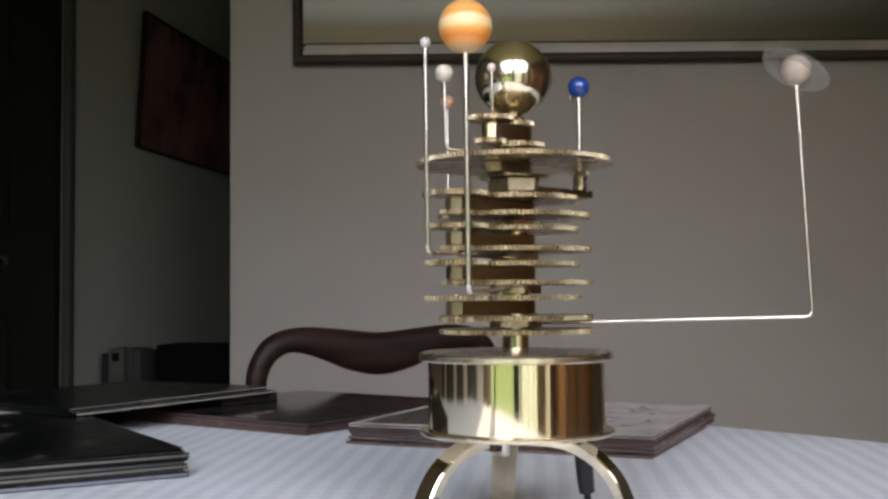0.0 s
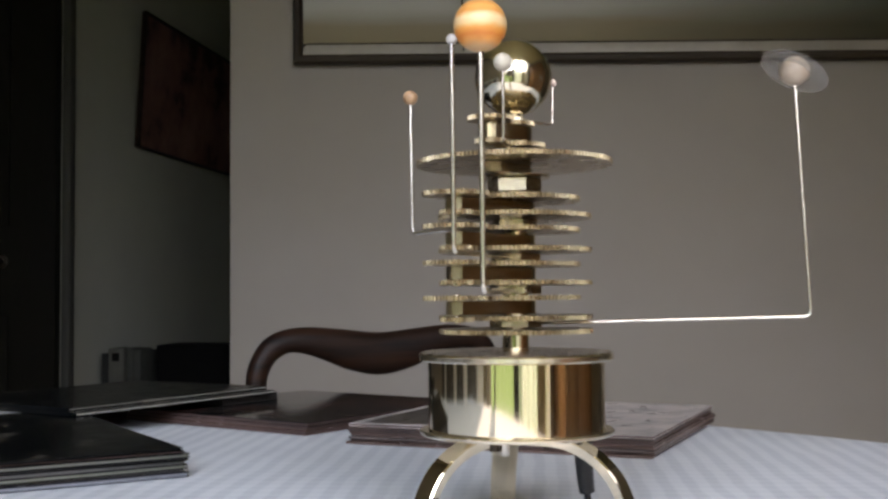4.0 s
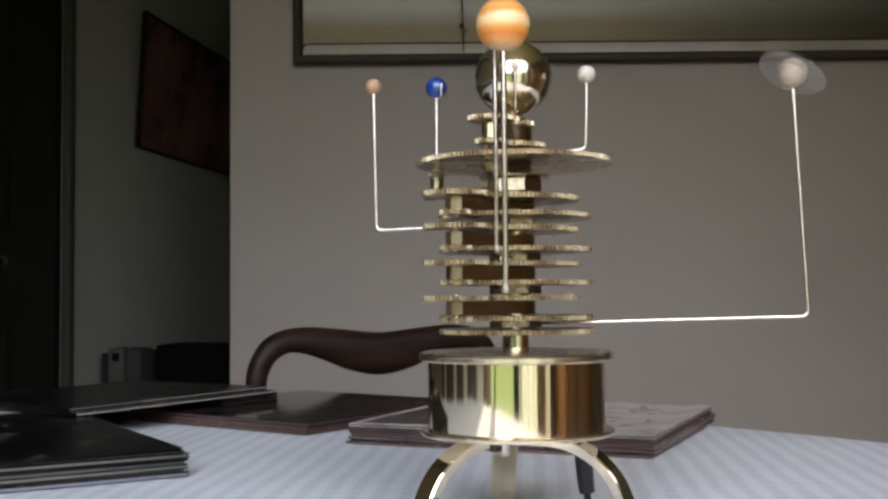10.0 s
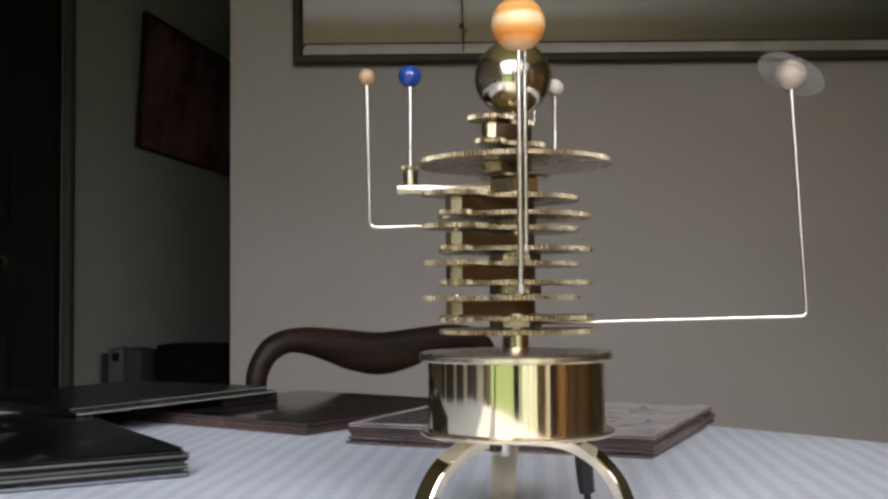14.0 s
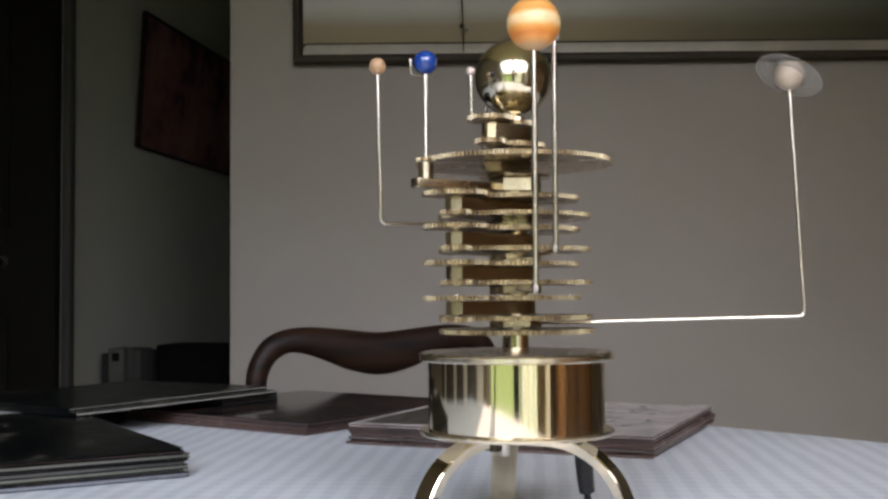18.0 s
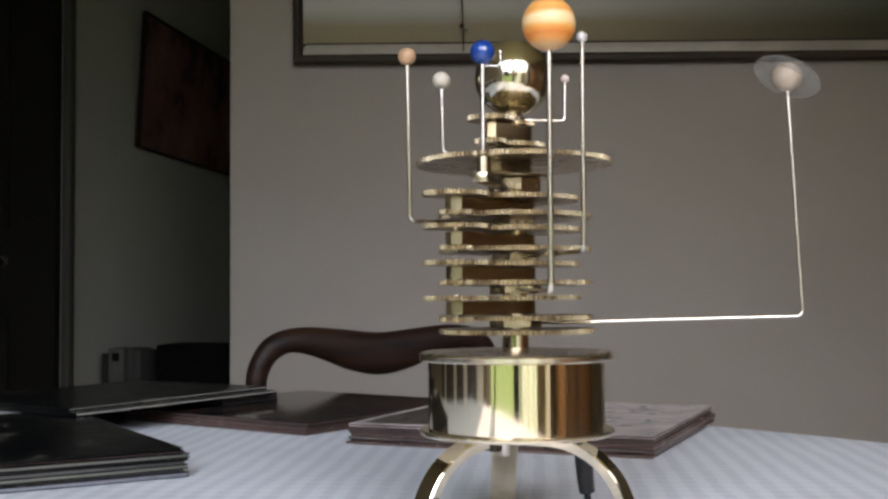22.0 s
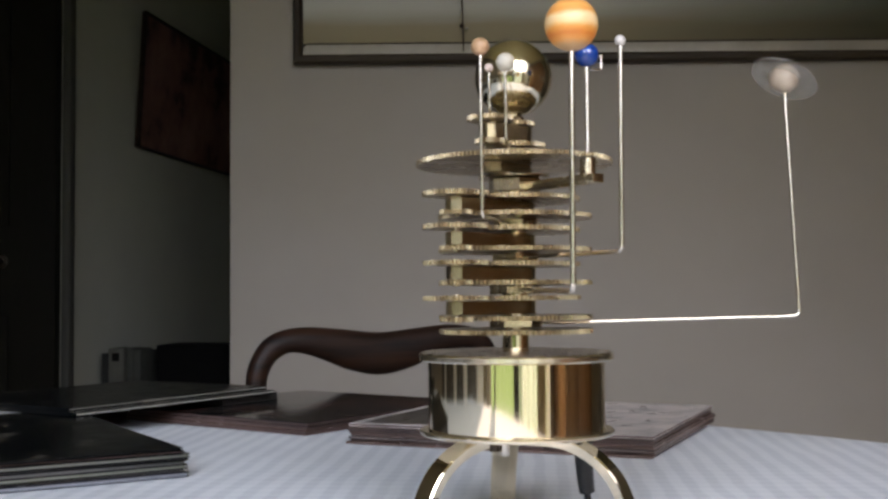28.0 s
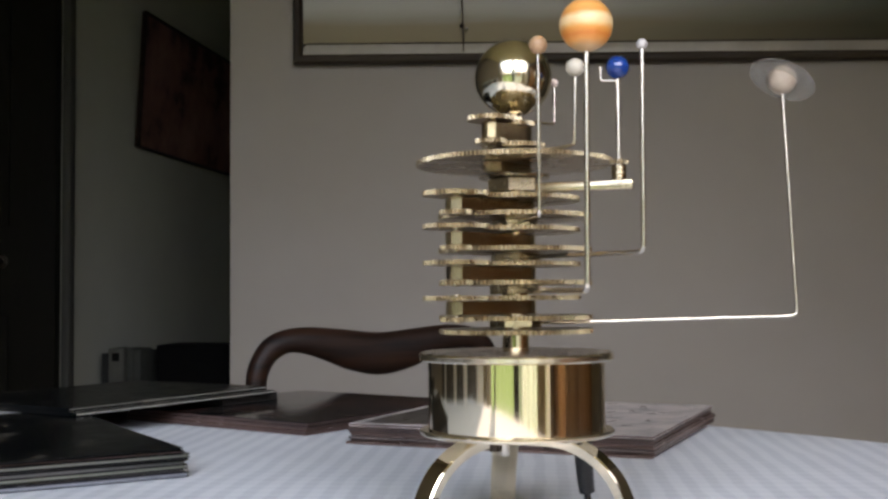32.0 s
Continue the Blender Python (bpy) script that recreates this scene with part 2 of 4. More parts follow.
def make_cloth():
    """Pale gingham: two sets of woven stripes."""
    m, nt, bsdf = nodes_of("gingham_cloth")
    co = nt.nodes.new("ShaderNodeTexCoord")
    sep = nt.nodes.new("ShaderNodeSeparateXYZ")
    weave = nt.nodes.new("ShaderNodeMapping")
    weave.inputs["Rotation"].default_value = (0, 0, radians(-34.0))
    ease = tex(nt, "ShaderNodeTexNoise", 14, 3, 0.6)     # the weave runs a little crooked
    pull = nt.nodes.new("ShaderNodeVectorMath")
    pull.operation = "MULTIPLY_ADD"
    pull.inputs[1].default_value = (0.009, 0.009, 0)
    nt.links.new(ease.outputs["Color"], pull.inputs[0])
    nt.links.new(co.outputs["Object"], pull.inputs[2])
    nt.links.new(pull.outputs[0], weave.inputs[0])
    nt.links.new(weave.outputs[0], sep.inputs[0])
    waves = []
    for axis in (0, 1):
        mul = nt.nodes.new("ShaderNodeMath")
        mul.operation = "MULTIPLY"
        mul.inputs[1].default_value = 2 * math.pi / 0.0182
        nt.links.new(sep.outputs[axis], mul.inputs[0])
        s = nt.nodes.new("ShaderNodeMath")
        s.operation = "SINE"
        nt.links.new(mul.outputs[0], s.inputs[0])
        k = nt.nodes.new("ShaderNodeMath")
        k.operation, k.use_clamp = "MULTIPLY_ADD", True
        k.inputs[1].default_value, k.inputs[2].default_value = 1.2, 0.5
        nt.links.new(s.outputs[0], k.inputs[0])
        waves.append(k.outputs[0])
    add = nt.nodes.new("ShaderNodeMath")      # the warp stripes are the stronger
    add.operation = "MULTIPLY_ADD"
    add.inputs[1].default_value = 2.2
    nt.links.new(waves[0], add.inputs[0])
    nt.links.new(waves[1], add.inputs[2])
    half = nt.nodes.new("ShaderNodeMath")
    half.operation = "MULTIPLY"
    half.inputs[1].default_value = 1 / 3.2
    nt.links.new(add.outputs[0], half.inputs[0])
    col = ramp(nt, half.outputs[0], [(0.0, (0.55, 0.575, 0.615)), (0.5, (0.61, 0.635, 0.67)), (1.0, (0.665, 0.685, 0.715))])
    n = tex(nt, "ShaderNodeTexNoise", 9, 5, 0.6)
    mix = nt.nodes.new("ShaderNodeMix")
    mix.data_type, mix.blend_type = "RGBA", "MULTIPLY"
    mix.inputs[0].default_value = 1.0
    nt.links.new(col, mix.inputs[6])
    nt.links.new(ramp(nt, n.outputs[0], [(0.3, (0.90, 0.90, 0.91)), (0.7, (1, 1, 1))]), mix.inputs[7])
    nt.links.new(mix.outputs[2], bsdf.inputs["Base Color"])
    bsdf.inputs["Roughness"].default_value = 0.9
    bsdf.inputs["Specular IOR Level"].default_value = 0.15
    w = tex(nt, "ShaderNodeTexNoise", 700, 3)
    bn = nt.nodes.new("ShaderNodeBump")
    bn.inputs["Strength"].default_value, bn.inputs["Distance"].default_value = 0.4, 0.0006
    nt.links.new(w.outputs[0], bn.inputs["Height"])
    nt.links.new(bn.outputs[0], bsdf.inputs["Normal"])
    return m


CLOTH = make_cloth()


def make_painting():
    """A hazy landscape in horizontal bands: grey sky over an olive shore."""
    m, nt, bsdf = nodes_of("painted_landscape")
    co = nt.nodes.new("ShaderNodeTexCoord")
    sep = nt.nodes.new("ShaderNodeSeparateXYZ")
    nt.links.new(co.outputs["Object"], sep.inputs[0])
    n = tex(nt, "ShaderNodeTexNoise", 5, 6, 0.6, stretch=(0.35, 1, 3))
    k = nt.nodes.new("ShaderNodeMath")
    k.operation = "MULTIPLY_ADD"
    k.inputs[1].default_value = 0.05
    nt.links.new(n.outputs[0], k.inputs[0])
    nt.links.new(sep.outputs[2], k.inputs[2])
    col = ramp(nt, k.outputs[0], [(0.0, (0.235, 0.185, 0.105)), (0.04, (0.29, 0.24, 0.145)), (0.064, (0.31, 0.26, 0.165)), (0.104, (0.50, 0.49, 0.44)),
                                  (0.3, (0.55, 0.555, 0.54)), (0.8, (0.58, 0.59, 0.60))])
    # painted-in shade: the light's falloff to the right, put into the colours
    right_shade = nt.nodes.new("ShaderNodeMath")
    right_shade.operation = "MULTIPLY_ADD"
    right_shade.inputs[1].default_value = 0.25
    nt.links.new(n.outputs[0], right_shade.inputs[0])
    nt.links.new(sep.outputs[0], right_shade.inputs[2])
    mix = nt.nodes.new("ShaderNodeMix")
    mix.data_type, mix.blend_type = "RGBA", "MULTIPLY"
    mix.inputs[0].default_value = 1.0
    nt.links.new(col, mix.inputs[6])
    scaled = nt.nodes.new("ShaderNodeMath")
    scaled.operation = "MULTIPLY"
    scaled.inputs[1].default_value = 0.55
    nt.links.new(right_shade.outputs[0], scaled.inputs[0])
    nt.links.new(ramp(nt, scaled.outputs[0], [(0.42, (1, 1, 1)), (0.58, (0.55, 0.55, 0.52)), (0.78, (0.22, 0.24, 0.2))]), mix.inputs[7])
    nt.links.new(mix.outputs[2], bsdf.inputs["Base Color"])
    bsdf.inputs["Roughness"].default_value = 0.55
    bsdf.inputs["Specular IOR Level"].default_value = 0.25
    return m


PAINTING = make_painting()
REDPICTURE = cover("red_brown_picture", [(0.38, (0.06, 0.036, 0.032)), (0.47, (0.20, 0.10, 0.082)), (0.70, (0.34, 0.18, 0.145))], 3.6, (0.6, 0.8), 0.2)


def make_glass():
    m, nt, bsdf = nodes_of("window_glass")
    bsdf.inputs["Transmission Weight"].default_value = 1.0
    bsdf.inputs["Roughness"].default_value = 0.0
    bsdf.inputs["IOR"].default_value = 1.05
    bsdf.inputs["Base Color"].default_value = (0.97, 0.98, 0.97, 1)
    return m


GLASS = make_glass()


# ---- mesh helpers ----
def finish(name, bm, material, smooth=40):
    me = bpy.data.meshes.new(name)
    bmesh.ops.recalc_face_normals(bm, faces=bm.faces[:])
    bm.to_mesh(me)
    bm.free()
    me.materials.append(material)
    if smooth:
        me.polygons.foreach_set("use_smooth", [True] * len(me.polygons))
        me.set_sharp_from_angle(angle=radians(smooth))
    return me


def thing(name, label, category, m=None, group="", kind="", mesh=None):
    ob = new(name, mesh)
    if m is not None:
        ob.matrix_basis = m
    return tagged(ob, label, category, group, kind)


def part(name, bm, material, parent, label="", m=None, smooth=40):
    ob = new(name, finish(name, bm, material, smooth))
    ob.parent = parent
    if m is not None:
        ob.matrix_basis = m
    if label:
        tagged(ob, label)
    return ob


def structure(name, bm, material, label, category, m=None, smooth=30):
    ob = new(name, finish(name, bm, material, smooth))
    if m is not None:
        ob.matrix_basis = m
    return tagged(ob, label, category, "", "structure")


def box(bm, lo, hi, bevel=0.0, m=None):
    vs = [bm.verts.new((x, y, z)) for x in (lo[0], hi[0]) for y in (lo[1], hi[1]) for z in (lo[2], hi[2])]
    fs = [bm.faces.new([vs[i] for i in q]) for q in ((0, 1, 3, 2), (4, 6, 7, 5), (0, 4, 5, 1), (2, 3, 7, 6), (0, 2, 6, 4), (1, 5, 7, 3))]
    if bevel:
        es = list({e for f in fs for e in f.edges})
        r = bmesh.ops.bevel(bm, geom=es, offset=bevel, segments=2, profile=0.5, affect="EDGES")
        vs = list({v for f in r["faces"] for v in f.verts} | {v for v in vs if v.is_valid})
    if m is not None:
        bmesh.ops.transform(bm, matrix=m, verts=[v for v in vs if v.is_valid])
    return bm


def boxes(*items, bevel=0.0):
    bm = bmesh.new()
    for lo, hi in items:
        box(bm, lo, hi, bevel)
    return bm


def lathe(profile, seg=64):
    """Profile (r, z) from bottom to top, turned about z; ends with r = 0 close."""
    bm = bmesh.new()
    rings = []
    for r, z in profile:
        if r < 1e-6:
            rings.append([bm.verts.new((0, 0, z))])
        else:
            rings.append([bm.verts.new((r * math.cos(2 * math.pi * i / seg), r * math.sin(2 * math.pi * i / seg), z)) for i in range(seg)])
    for a, b in zip(rings, rings[1:]):
        for i in range(seg):
            j = (i + 1) % seg
            q = [a[i % len(a)], a[j % len(a)], b[j % len(b)], b[i % len(b)]]
            q = list(dict.fromkeys(q))
            if len(q) > 2:
                bm.faces.new(q)
    return bm


def ball(r, seg=48):
    return lathe([(r * math.sin(math.pi * i / (seg // 2)) if 0 < i < seg // 2 else 0.0, -r * math.cos(math.pi * i / (seg // 2))) for i in range(seg // 2 + 1)], seg)


def disc(r, z0, z1, c=0.0004, seg=64, bore=0.0):
    return lathe([(bore, z0), (r - c, z0), (r, z0 + c), (r, z1 - c), (r - c, z1), (bore, z1)] + ([(bore, z0)] if bore else []), seg)


def gear(r, z0, z1, teeth, bore=0.004, depth=0.0006):
    """A spur gear: toothed rim with chamfered teeth, flat faces and a bore."""
    bm = bmesh.new()
    loops = []
    for z, kind in ((z0, "bore"), (z0, "in"), (z0, "out"), (z1, "out"), (z1, "in"), (z1, "bore")):
        ring = []
        for i in range(teeth * 4):
            k, a = i % 4, 2 * math.pi * (i // 4 + (0.0, 0.25, 0.5, 0.75)[i % 4] + (0, 0.06, -0.06, 0)[i % 4]) / teeth
            rr = bore if kind == "bore" else r - 2.4 * depth if kind == "in" else (r if k in (1, 2) else r - depth * 1.8)
            ring.append(bm.verts.new((rr * math.cos(a), rr * math.sin(a), z)))
        loops.append(ring)
    n = teeth * 4
    for a, b in zip(loops, loops[1:] + loops[:1]):
        for i in range(n):
            bm.faces.new((a[i], a[(i + 1) % n], b[(i + 1) % n], b[i]))
    return bm


def tube(points, r, seg=12, bm=None, r_end=None):
    """A round rod along points, with closed ends."""
    bm = bm or bmesh.new()
    pts = [Vector(p) for p in points]
    up, rings = Vector((0.123, 0.456, 0.88)), []
    for i, p in enumerate(pts):
        d = (pts[min(i + 1, len(pts) - 1)] - pts[max(i - 1, 0)]).normalized()
        s = d.cross(up).normalized() if i == 0 else (side - d * side.dot(d)).normalized()
        side = s
        w = d.cross(s)
        rr = r if r_end is None else r + (r_end - r) * i / (len(pts) - 1)
        rings.append([bm.verts.new(p + (s * math.cos(2 * math.pi * k / seg) + w * math.sin(2 * math.pi * k / seg)) * rr) for k in range(seg)])
    for a, b in zip(rings, rings[1:]):
        for k in range(seg):
            bm.faces.new((a[k], a[(k + 1) % seg], b[(k + 1) % seg], b[k]))
    bm.faces.new(rings[0][::-1])
    bm.faces.new(rings[-1])
    return bm


def plate(outline, y0, y1, bevel=0.0, seg=2):
    """An outline in (x, z) given thickness along y."""
    bm = bmesh.new()
    a = [bm.verts.new((x, y0, z)) for x, z in outline]
    b = [bm.verts.new((x, y1, z)) for x, z in outline]
    bm.faces.new(a)
    bm.faces.new(b[::-1])
    n = len(a)
    for i in range(n):
        bm.faces.new((a[i], b[i], b[(i + 1) % n], a[(i + 1) % n]))
    if bevel:
        es = [e for e in bm.edges if abs(e.verts[0].co.y - e.verts[1].co.y) < 1e-6]
        bmesh.ops.bevel(bm, geom=es, offset=bevel, segments=seg, profile=0.5, affect="EDGES")
    return bm


# ---- structure: the room ----
H = 2.45
LEFT_U, RIGHT_U, BACK_V, HALL_V = -1.55, 2.1, 2.4, 3.2
structure("floor", boxes(((-1.67, -1.01, -0.12), (2.22, 2.52, 0.0)), ((-1.67, 2.52, -0.12), (-0.35, 6.02, 0.0))), CARPET, "beige carpeted floor of the dining room", "floor", ROOM)
structure("ceiling", boxes(((-1.67, -1.01, H), (2.22, 2.52, H + 0.12)), ((-1.67, 2.52, H), (-0.35, 6.02, H + 0.12))), CEIL, "plain off-white painted ceiling", "ceiling", ROOM)
structure("wall_back", boxes(((-0.470, BACK_V, 0), (RIGHT_U, BACK_V + 0.12, H)), bevel=0.004), WALL, "plain grey painted wall behind the table", "wall", ROOM)
structure("wall_right", boxes(((RIGHT_U, -1.0, 0), (RIGHT_U + 0.12, BACK_V + 0.12, H))), WALL, "plain grey painted side wall", "wall", ROOM)
structure("wall_left", boxes(((LEFT_U - 0.12, -1.0, 0), (LEFT_U, HALL_V, H))), WALL, "plain grey painted side wall", "wall", ROOM)
# hall beyond the opening
HALL = ROOM @ pose(-1.123, HALL_V, 0, 0, 0, -8.8)  # local y runs along the hall wall, away from the room
structure("wall_hall", boxes(((-0.12, 0.0, 0), (0.0, 2.8, H))), HALLWALL, "dim grey painted wall of the hall", "wall", HALL)
structure("wall_hall_end", boxes(((-1.4, 5.9, 0), (-0.3, 6.02, H))), HALLBOUNCE, "unseen hall end wall, made pale to bounce light", "wall", ROOM)
structure("wall_hall_side", boxes(((-0.466, BACK_V + 0.124, 0), (-0.35, 5.9, H))), HALLBOUNCE, "unseen hall side wall, made pale to bounce light", "wall", ROOM)
structure("wall_door", boxes(((LEFT_U + 0.001, HALL_V - 0.05, 2.03), (-1.13, HALL_V + 0.07, H)),), HALLWALL, "dim grey wall over the dark door", "wall", ROOM)
trim = boxes(((0.0005, 0.006, 0), (0.026, 0.040, H)), bevel=0.003)
TRIMPAINT = surface("trim_paint", (0.065, 0.065, 0.055), (0.09, 0.09, 0.078), 9, (0.5, 0.7), stretch=(1, 1, 0.2))
structure("trim", trim, TRIMPAINT, "grey painted corner bead at the hall wall's end", "trim", HALL)

door = structure("door_1", boxes(((-2.0, HALL_V - 0.05, 0.005), (-1.118, HALL_V - 0.008, 2.02)), bevel=0.003), DARKDOOR, "closed dark-stained panelled wooden door", "door", ROOM)
for z0, z1 in ((0.15, 0.85), (1.1, 1.9)):
    for u0 in (-1.92, -1.55):
        part("panel", boxes(((u0, HALL_V - 0.062, z0), (u0 + 0.30, HALL_V - 0.049, z1)), bevel=0.006), DARKDOOR, door)
knob = lathe([(0.0, 0.0), (0.018, 0.0), (0.018, 0.004), (0.007, 0.006), (0.007, 0.024), (0.012, 0.028), (0.016, 0.036), (0.012, 0.045), (0.0, 0.048)], 32)
part("door_handle", knob, DARKMETAL, door, "round dull brass door knob", pose(-1.272, HALL_V - 0.051, 1.00, 90, 0, 0))

# window wall behind the camera, one wide glazed opening down to the low sill
W0, W1, SILL, HEAD = -1.22, 1.24, 0.30, 2.22
structure("wall_window", boxes(((LEFT_U - 0.12, WIN_V - 0.22, 0), (W0, WIN_V, H)), ((W1, WIN_V - 0.22, 0), (RIGHT_U + 0.12, WIN_V, H)),
                               ((W0, WIN_V - 0.22, 0), (W1, WIN_V, SILL)), ((W0, WIN_V - 0.22, HEAD), (W1, WIN_V, H))), WALL, "grey painted window wall", "wall", ROOM)
win = thing("window_1", "wide white-framed garden window with a low sill", "window", ROOM, kind="structure")
part("window_frame", boxes(((W0, WIN_V - 0.218, SILL), (W1, WIN_V - 0.15, SILL + 0.06)), ((W0, WIN_V - 0.218, HEAD - 0.06), (W1, WIN_V - 0.15, HEAD)),
                           ((W0, WIN_V - 0.218, SILL + 0.06), (W0 + 0.06, WIN_V - 0.15, HEAD - 0.06)), ((W1 - 0.06, WIN_V - 0.218, SILL + 0.06), (W1, WIN_V - 0.15, HEAD - 0.06)), bevel=0.004), WHITEPAINT, win)
for a, b in ((-0.96, -0.92), (-0.16, 0.02)):
    part("mullion", boxes(((a, WIN_V - 0.218, SILL + 0.061), (b, WIN_V - 0.15, HEAD - 0.061)), bevel=0.004), FRAMEDARK, win)
part("reveal", boxes(((W1 - 0.012, WIN_V - 0.148, SILL + 0.002), (W1 + 0.001, WIN_V + 0.003, HEAD - 0.002)), bevel=0.002), WHITEPAINT, win, "white-painted window reveal")
part("window_sill", boxes(((W0 - 0.05, WIN_V - 0.02, SILL - 0.03), (W1 + 0.05, WIN_V + 0.10, SILL)), bevel=0.005), WHITEPAINT, win)
for a, b in ((W0 + 0.0605, -0.9605), (-0.9195, -0.1605), (0.0205, W1 - 0.0605)):
    g = part("pane", boxes(((a, WIN_V - 0.188, SILL + 0.0605), (b, WIN_V - 0.182, HEAD - 0.0605))), GLASS, win, smooth=0)
    g.visible_shadow = False


def make_sheer():
    m, nt, bsdf = nodes_of("cream_net")
    nt.nodes.remove(bsdf)
    tl, df, tr = (nt.nodes.new("ShaderNodeBsdf" + k) for k in ("Translucent", "Diffuse", "Transparent"))
    tl.inputs[0].default_value = df.inputs[0].default_value = (0.78, 0.85, 0.80, 1)
    a, b = nt.nodes.new("ShaderNodeMixShader"), nt.nodes.new("ShaderNodeMixShader")
    a.inputs[0].default_value = 0.4
    n = tex(nt, "ShaderNodeTexNoise", 6.5, 2, 0.5, stretch=(1, 1, 0.02))
    nt.links.new(ramp(nt, n.outputs[0], [(0.38, (0.12,) * 3), (0.48, (0.38,) * 3), (0.62, (0.55,) * 3)]), b.inputs[0])
    nt.links.new(tl.outputs[0], a.inputs[1])
    nt.links.new(df.outputs[0], a.inputs[2])
    nt.links.new(a.outputs[0], b.inputs[1])
    nt.links.new(tr.outputs[0], b.inputs[2])
    nt.links.new(b.outputs[0], nt.nodes["Material Output"].inputs[0])
    return m


def curtain(u0, u1, depth, folds, at=WIN_V + 0.13, low_z=0.06, high_z=2.30):
    bm = bmesh.new()
    n = folds * 8
    rows = []
    for off in (0.0, 0.004):
        for z in (low_z, high_z):
            rows.append([bm.verts.new((u0 + (u1 - u0) * i / n, at + off + depth * (0.7 + 0.3 * math.sin(i * 0.071 * folds)) * math.sin(2 * math.pi * folds * i / n + 1.3 * math.sin(i * 0.037 * folds)), z)) for i in range(n + 1)])
    for a, b in ((rows[0], rows[1]), (rows[2], rows[3]), (rows[0], rows[2]), (rows[1], rows[3])):
        for i in range(n):
            bm.faces.new((a[i], a[i + 1], b[i + 1], b[i]))
    return bm


for u0, u1, k, deep, at in ((-1.52, -1.16, 5, 0.03, WIN_V + 0.13), (0.66, 1.04, 7, 0.016, WIN_V - 0.045)):
    thing("curtain", "cream cotton curtain gathered at the window", "curtain", ROOM, "curtains", mesh=finish("curtain", curtain(u0, u1, deep, k, at, 0.32, 2.2), CURTAIN, 60))

SHEER = make_sheer()
thing("net_curtain", "thin cream net curtain drawn over one window light", "curtain", ROOM, mesh=finish("net_curtain", curtain(0.03, 0.655, 0.012, 4, WIN_V - 0.045, 0.32, 2.2), SHEER, 60))

# garden outside
structure("ground", boxes(((-400, -400, -0.40), (400, 400, -0.30))), GRASS, "green lawn that reaches the horizon", "ground", ROOM)
hedge = bmesh.new()
for i in range(900):
    c = Vector((random.uniform(-30, 30), random.gauss(-26, 0.8), 0.9 + random.uniform(-1.2, 1.5)))
    s = random.uniform(0.5, 1.1)
    q = Euler((random.uniform(0, 6), random.uniform(0, 6), random.uniform(0, 6))).to_matrix()
    vs = [hedge.verts.new(c + q @ Vector(p) * s) for p in ((-1, 0, 0), (0, -0.6, 0.1), (1, 0, 0), (0, 0.6, 0.1))]
    hedge.faces.new(vs)
tagged(new("hedge", finish("hedge", hedge, LEAF, 0)), "leafy green garden hedge beyond the lawn", "hedge", "", "stuff").matrix_basis = ROOM

# ---- pictures on the walls ----
def mitred(w, h, profile):
    """A closed moulding round a w by h rectangle: profile points (inset, proud) swept with mitred corners."""
    bm = bmesh.new()
    rings = []
    for cx, cz, sx, sz in ((0, 0, 1, 1), (w, 0, -1, 1), (w, h, -1, -1), (0, h, 1, -1)):
        rings.append([bm.verts.new((cx + sx * i, -p, cz + sz * i)) for i, p in profile])
    n = len(profile)
    for k in range(4):
        p, q = rings[k], rings[(k + 1) % 4]
        for i in range(n):
            bm.faces.new((p[i], p[(i + 1) % n], q[(i + 1) % n], q[i]))
    return bm


def framed_picture(m, w, h, label, art, rails, off, low=None):
    """rails: (profile, material, name) from the outside in; off: where the picture begins; low: where it begins above the bottom rail."""
    low = low or off
    root = thing("framed_picture", label, "picture", m)
    part("backing", boxes(((0.002, -0.006, 0.002), (w - 0.002, 0.0, h - 0.002))), FRAMEDARK, root)
    for prof, mt, nm in rails:
        part(nm, mitred(w, h, prof), mt, root, smooth=25)
    part("canvas", boxes(((off, -0.010, 0.0), (w - off, -0.007, h - off - low))), art, root, m=pose(0, 0, low))
    return root


PW, PH, RAIL = 1.75, 0.80, 0.0192
painting = framed_picture(ROOM @ pose(-0.326, BACK_V - 0.001, 1.3995, 0, -0.07, 0), PW, PH, "wide landscape painting in a dark and silver frame on a wall", PAINTING,
                          [([(0, 0.0065), (0, 0.026), (0.004, 0.031), (0.013, 0.032), (RAIL, 0.027), (RAIL, 0.0065)], FRAMEDARK, "outer_moulding")], RAIL + 0.0004, 0.0475)
# a silver slip shows along the bottom only, with a dark fillet over it
slip = plate([(RAIL + 0.0003, RAIL + 0.0004), (PW - RAIL - 0.0003, RAIL + 0.0004), (PW - RAIL - 0.010, 0.0425), (RAIL + 0.010, 0.0425), (RAIL + 0.003, 0.037)], -0.021, -0.0105, 0.0015)
part("silver_slip", slip, FRAMESILVER, painting, smooth=25)
part("fillet", boxes(((RAIL + 0.009, -0.0135, 0.0427), (PW - RAIL - 0.009, -0.0105, 0.0478)), bevel=0.001), FRAMEDARK, painting)
cord = part("hanging_cord", tube([(0.372, -0.034, 0.022), (0.371, -0.034, 0.08), (0.367, -0.034, 0.25), (0.365, -0.034, 0.79)], 0.0017, 8), FRAMEDARK, painting, "thin dark cord hanging before the picture")
part("knot", ball(0.0052, 16), FRAMEDARK, cord, m=pose(0.369, -0.034, 0.079))
part("bead", ball(0.0034, 16), FRAMESILVER, cord, "small pale bead", m=pose(0.3795, -0.034, 0.073))
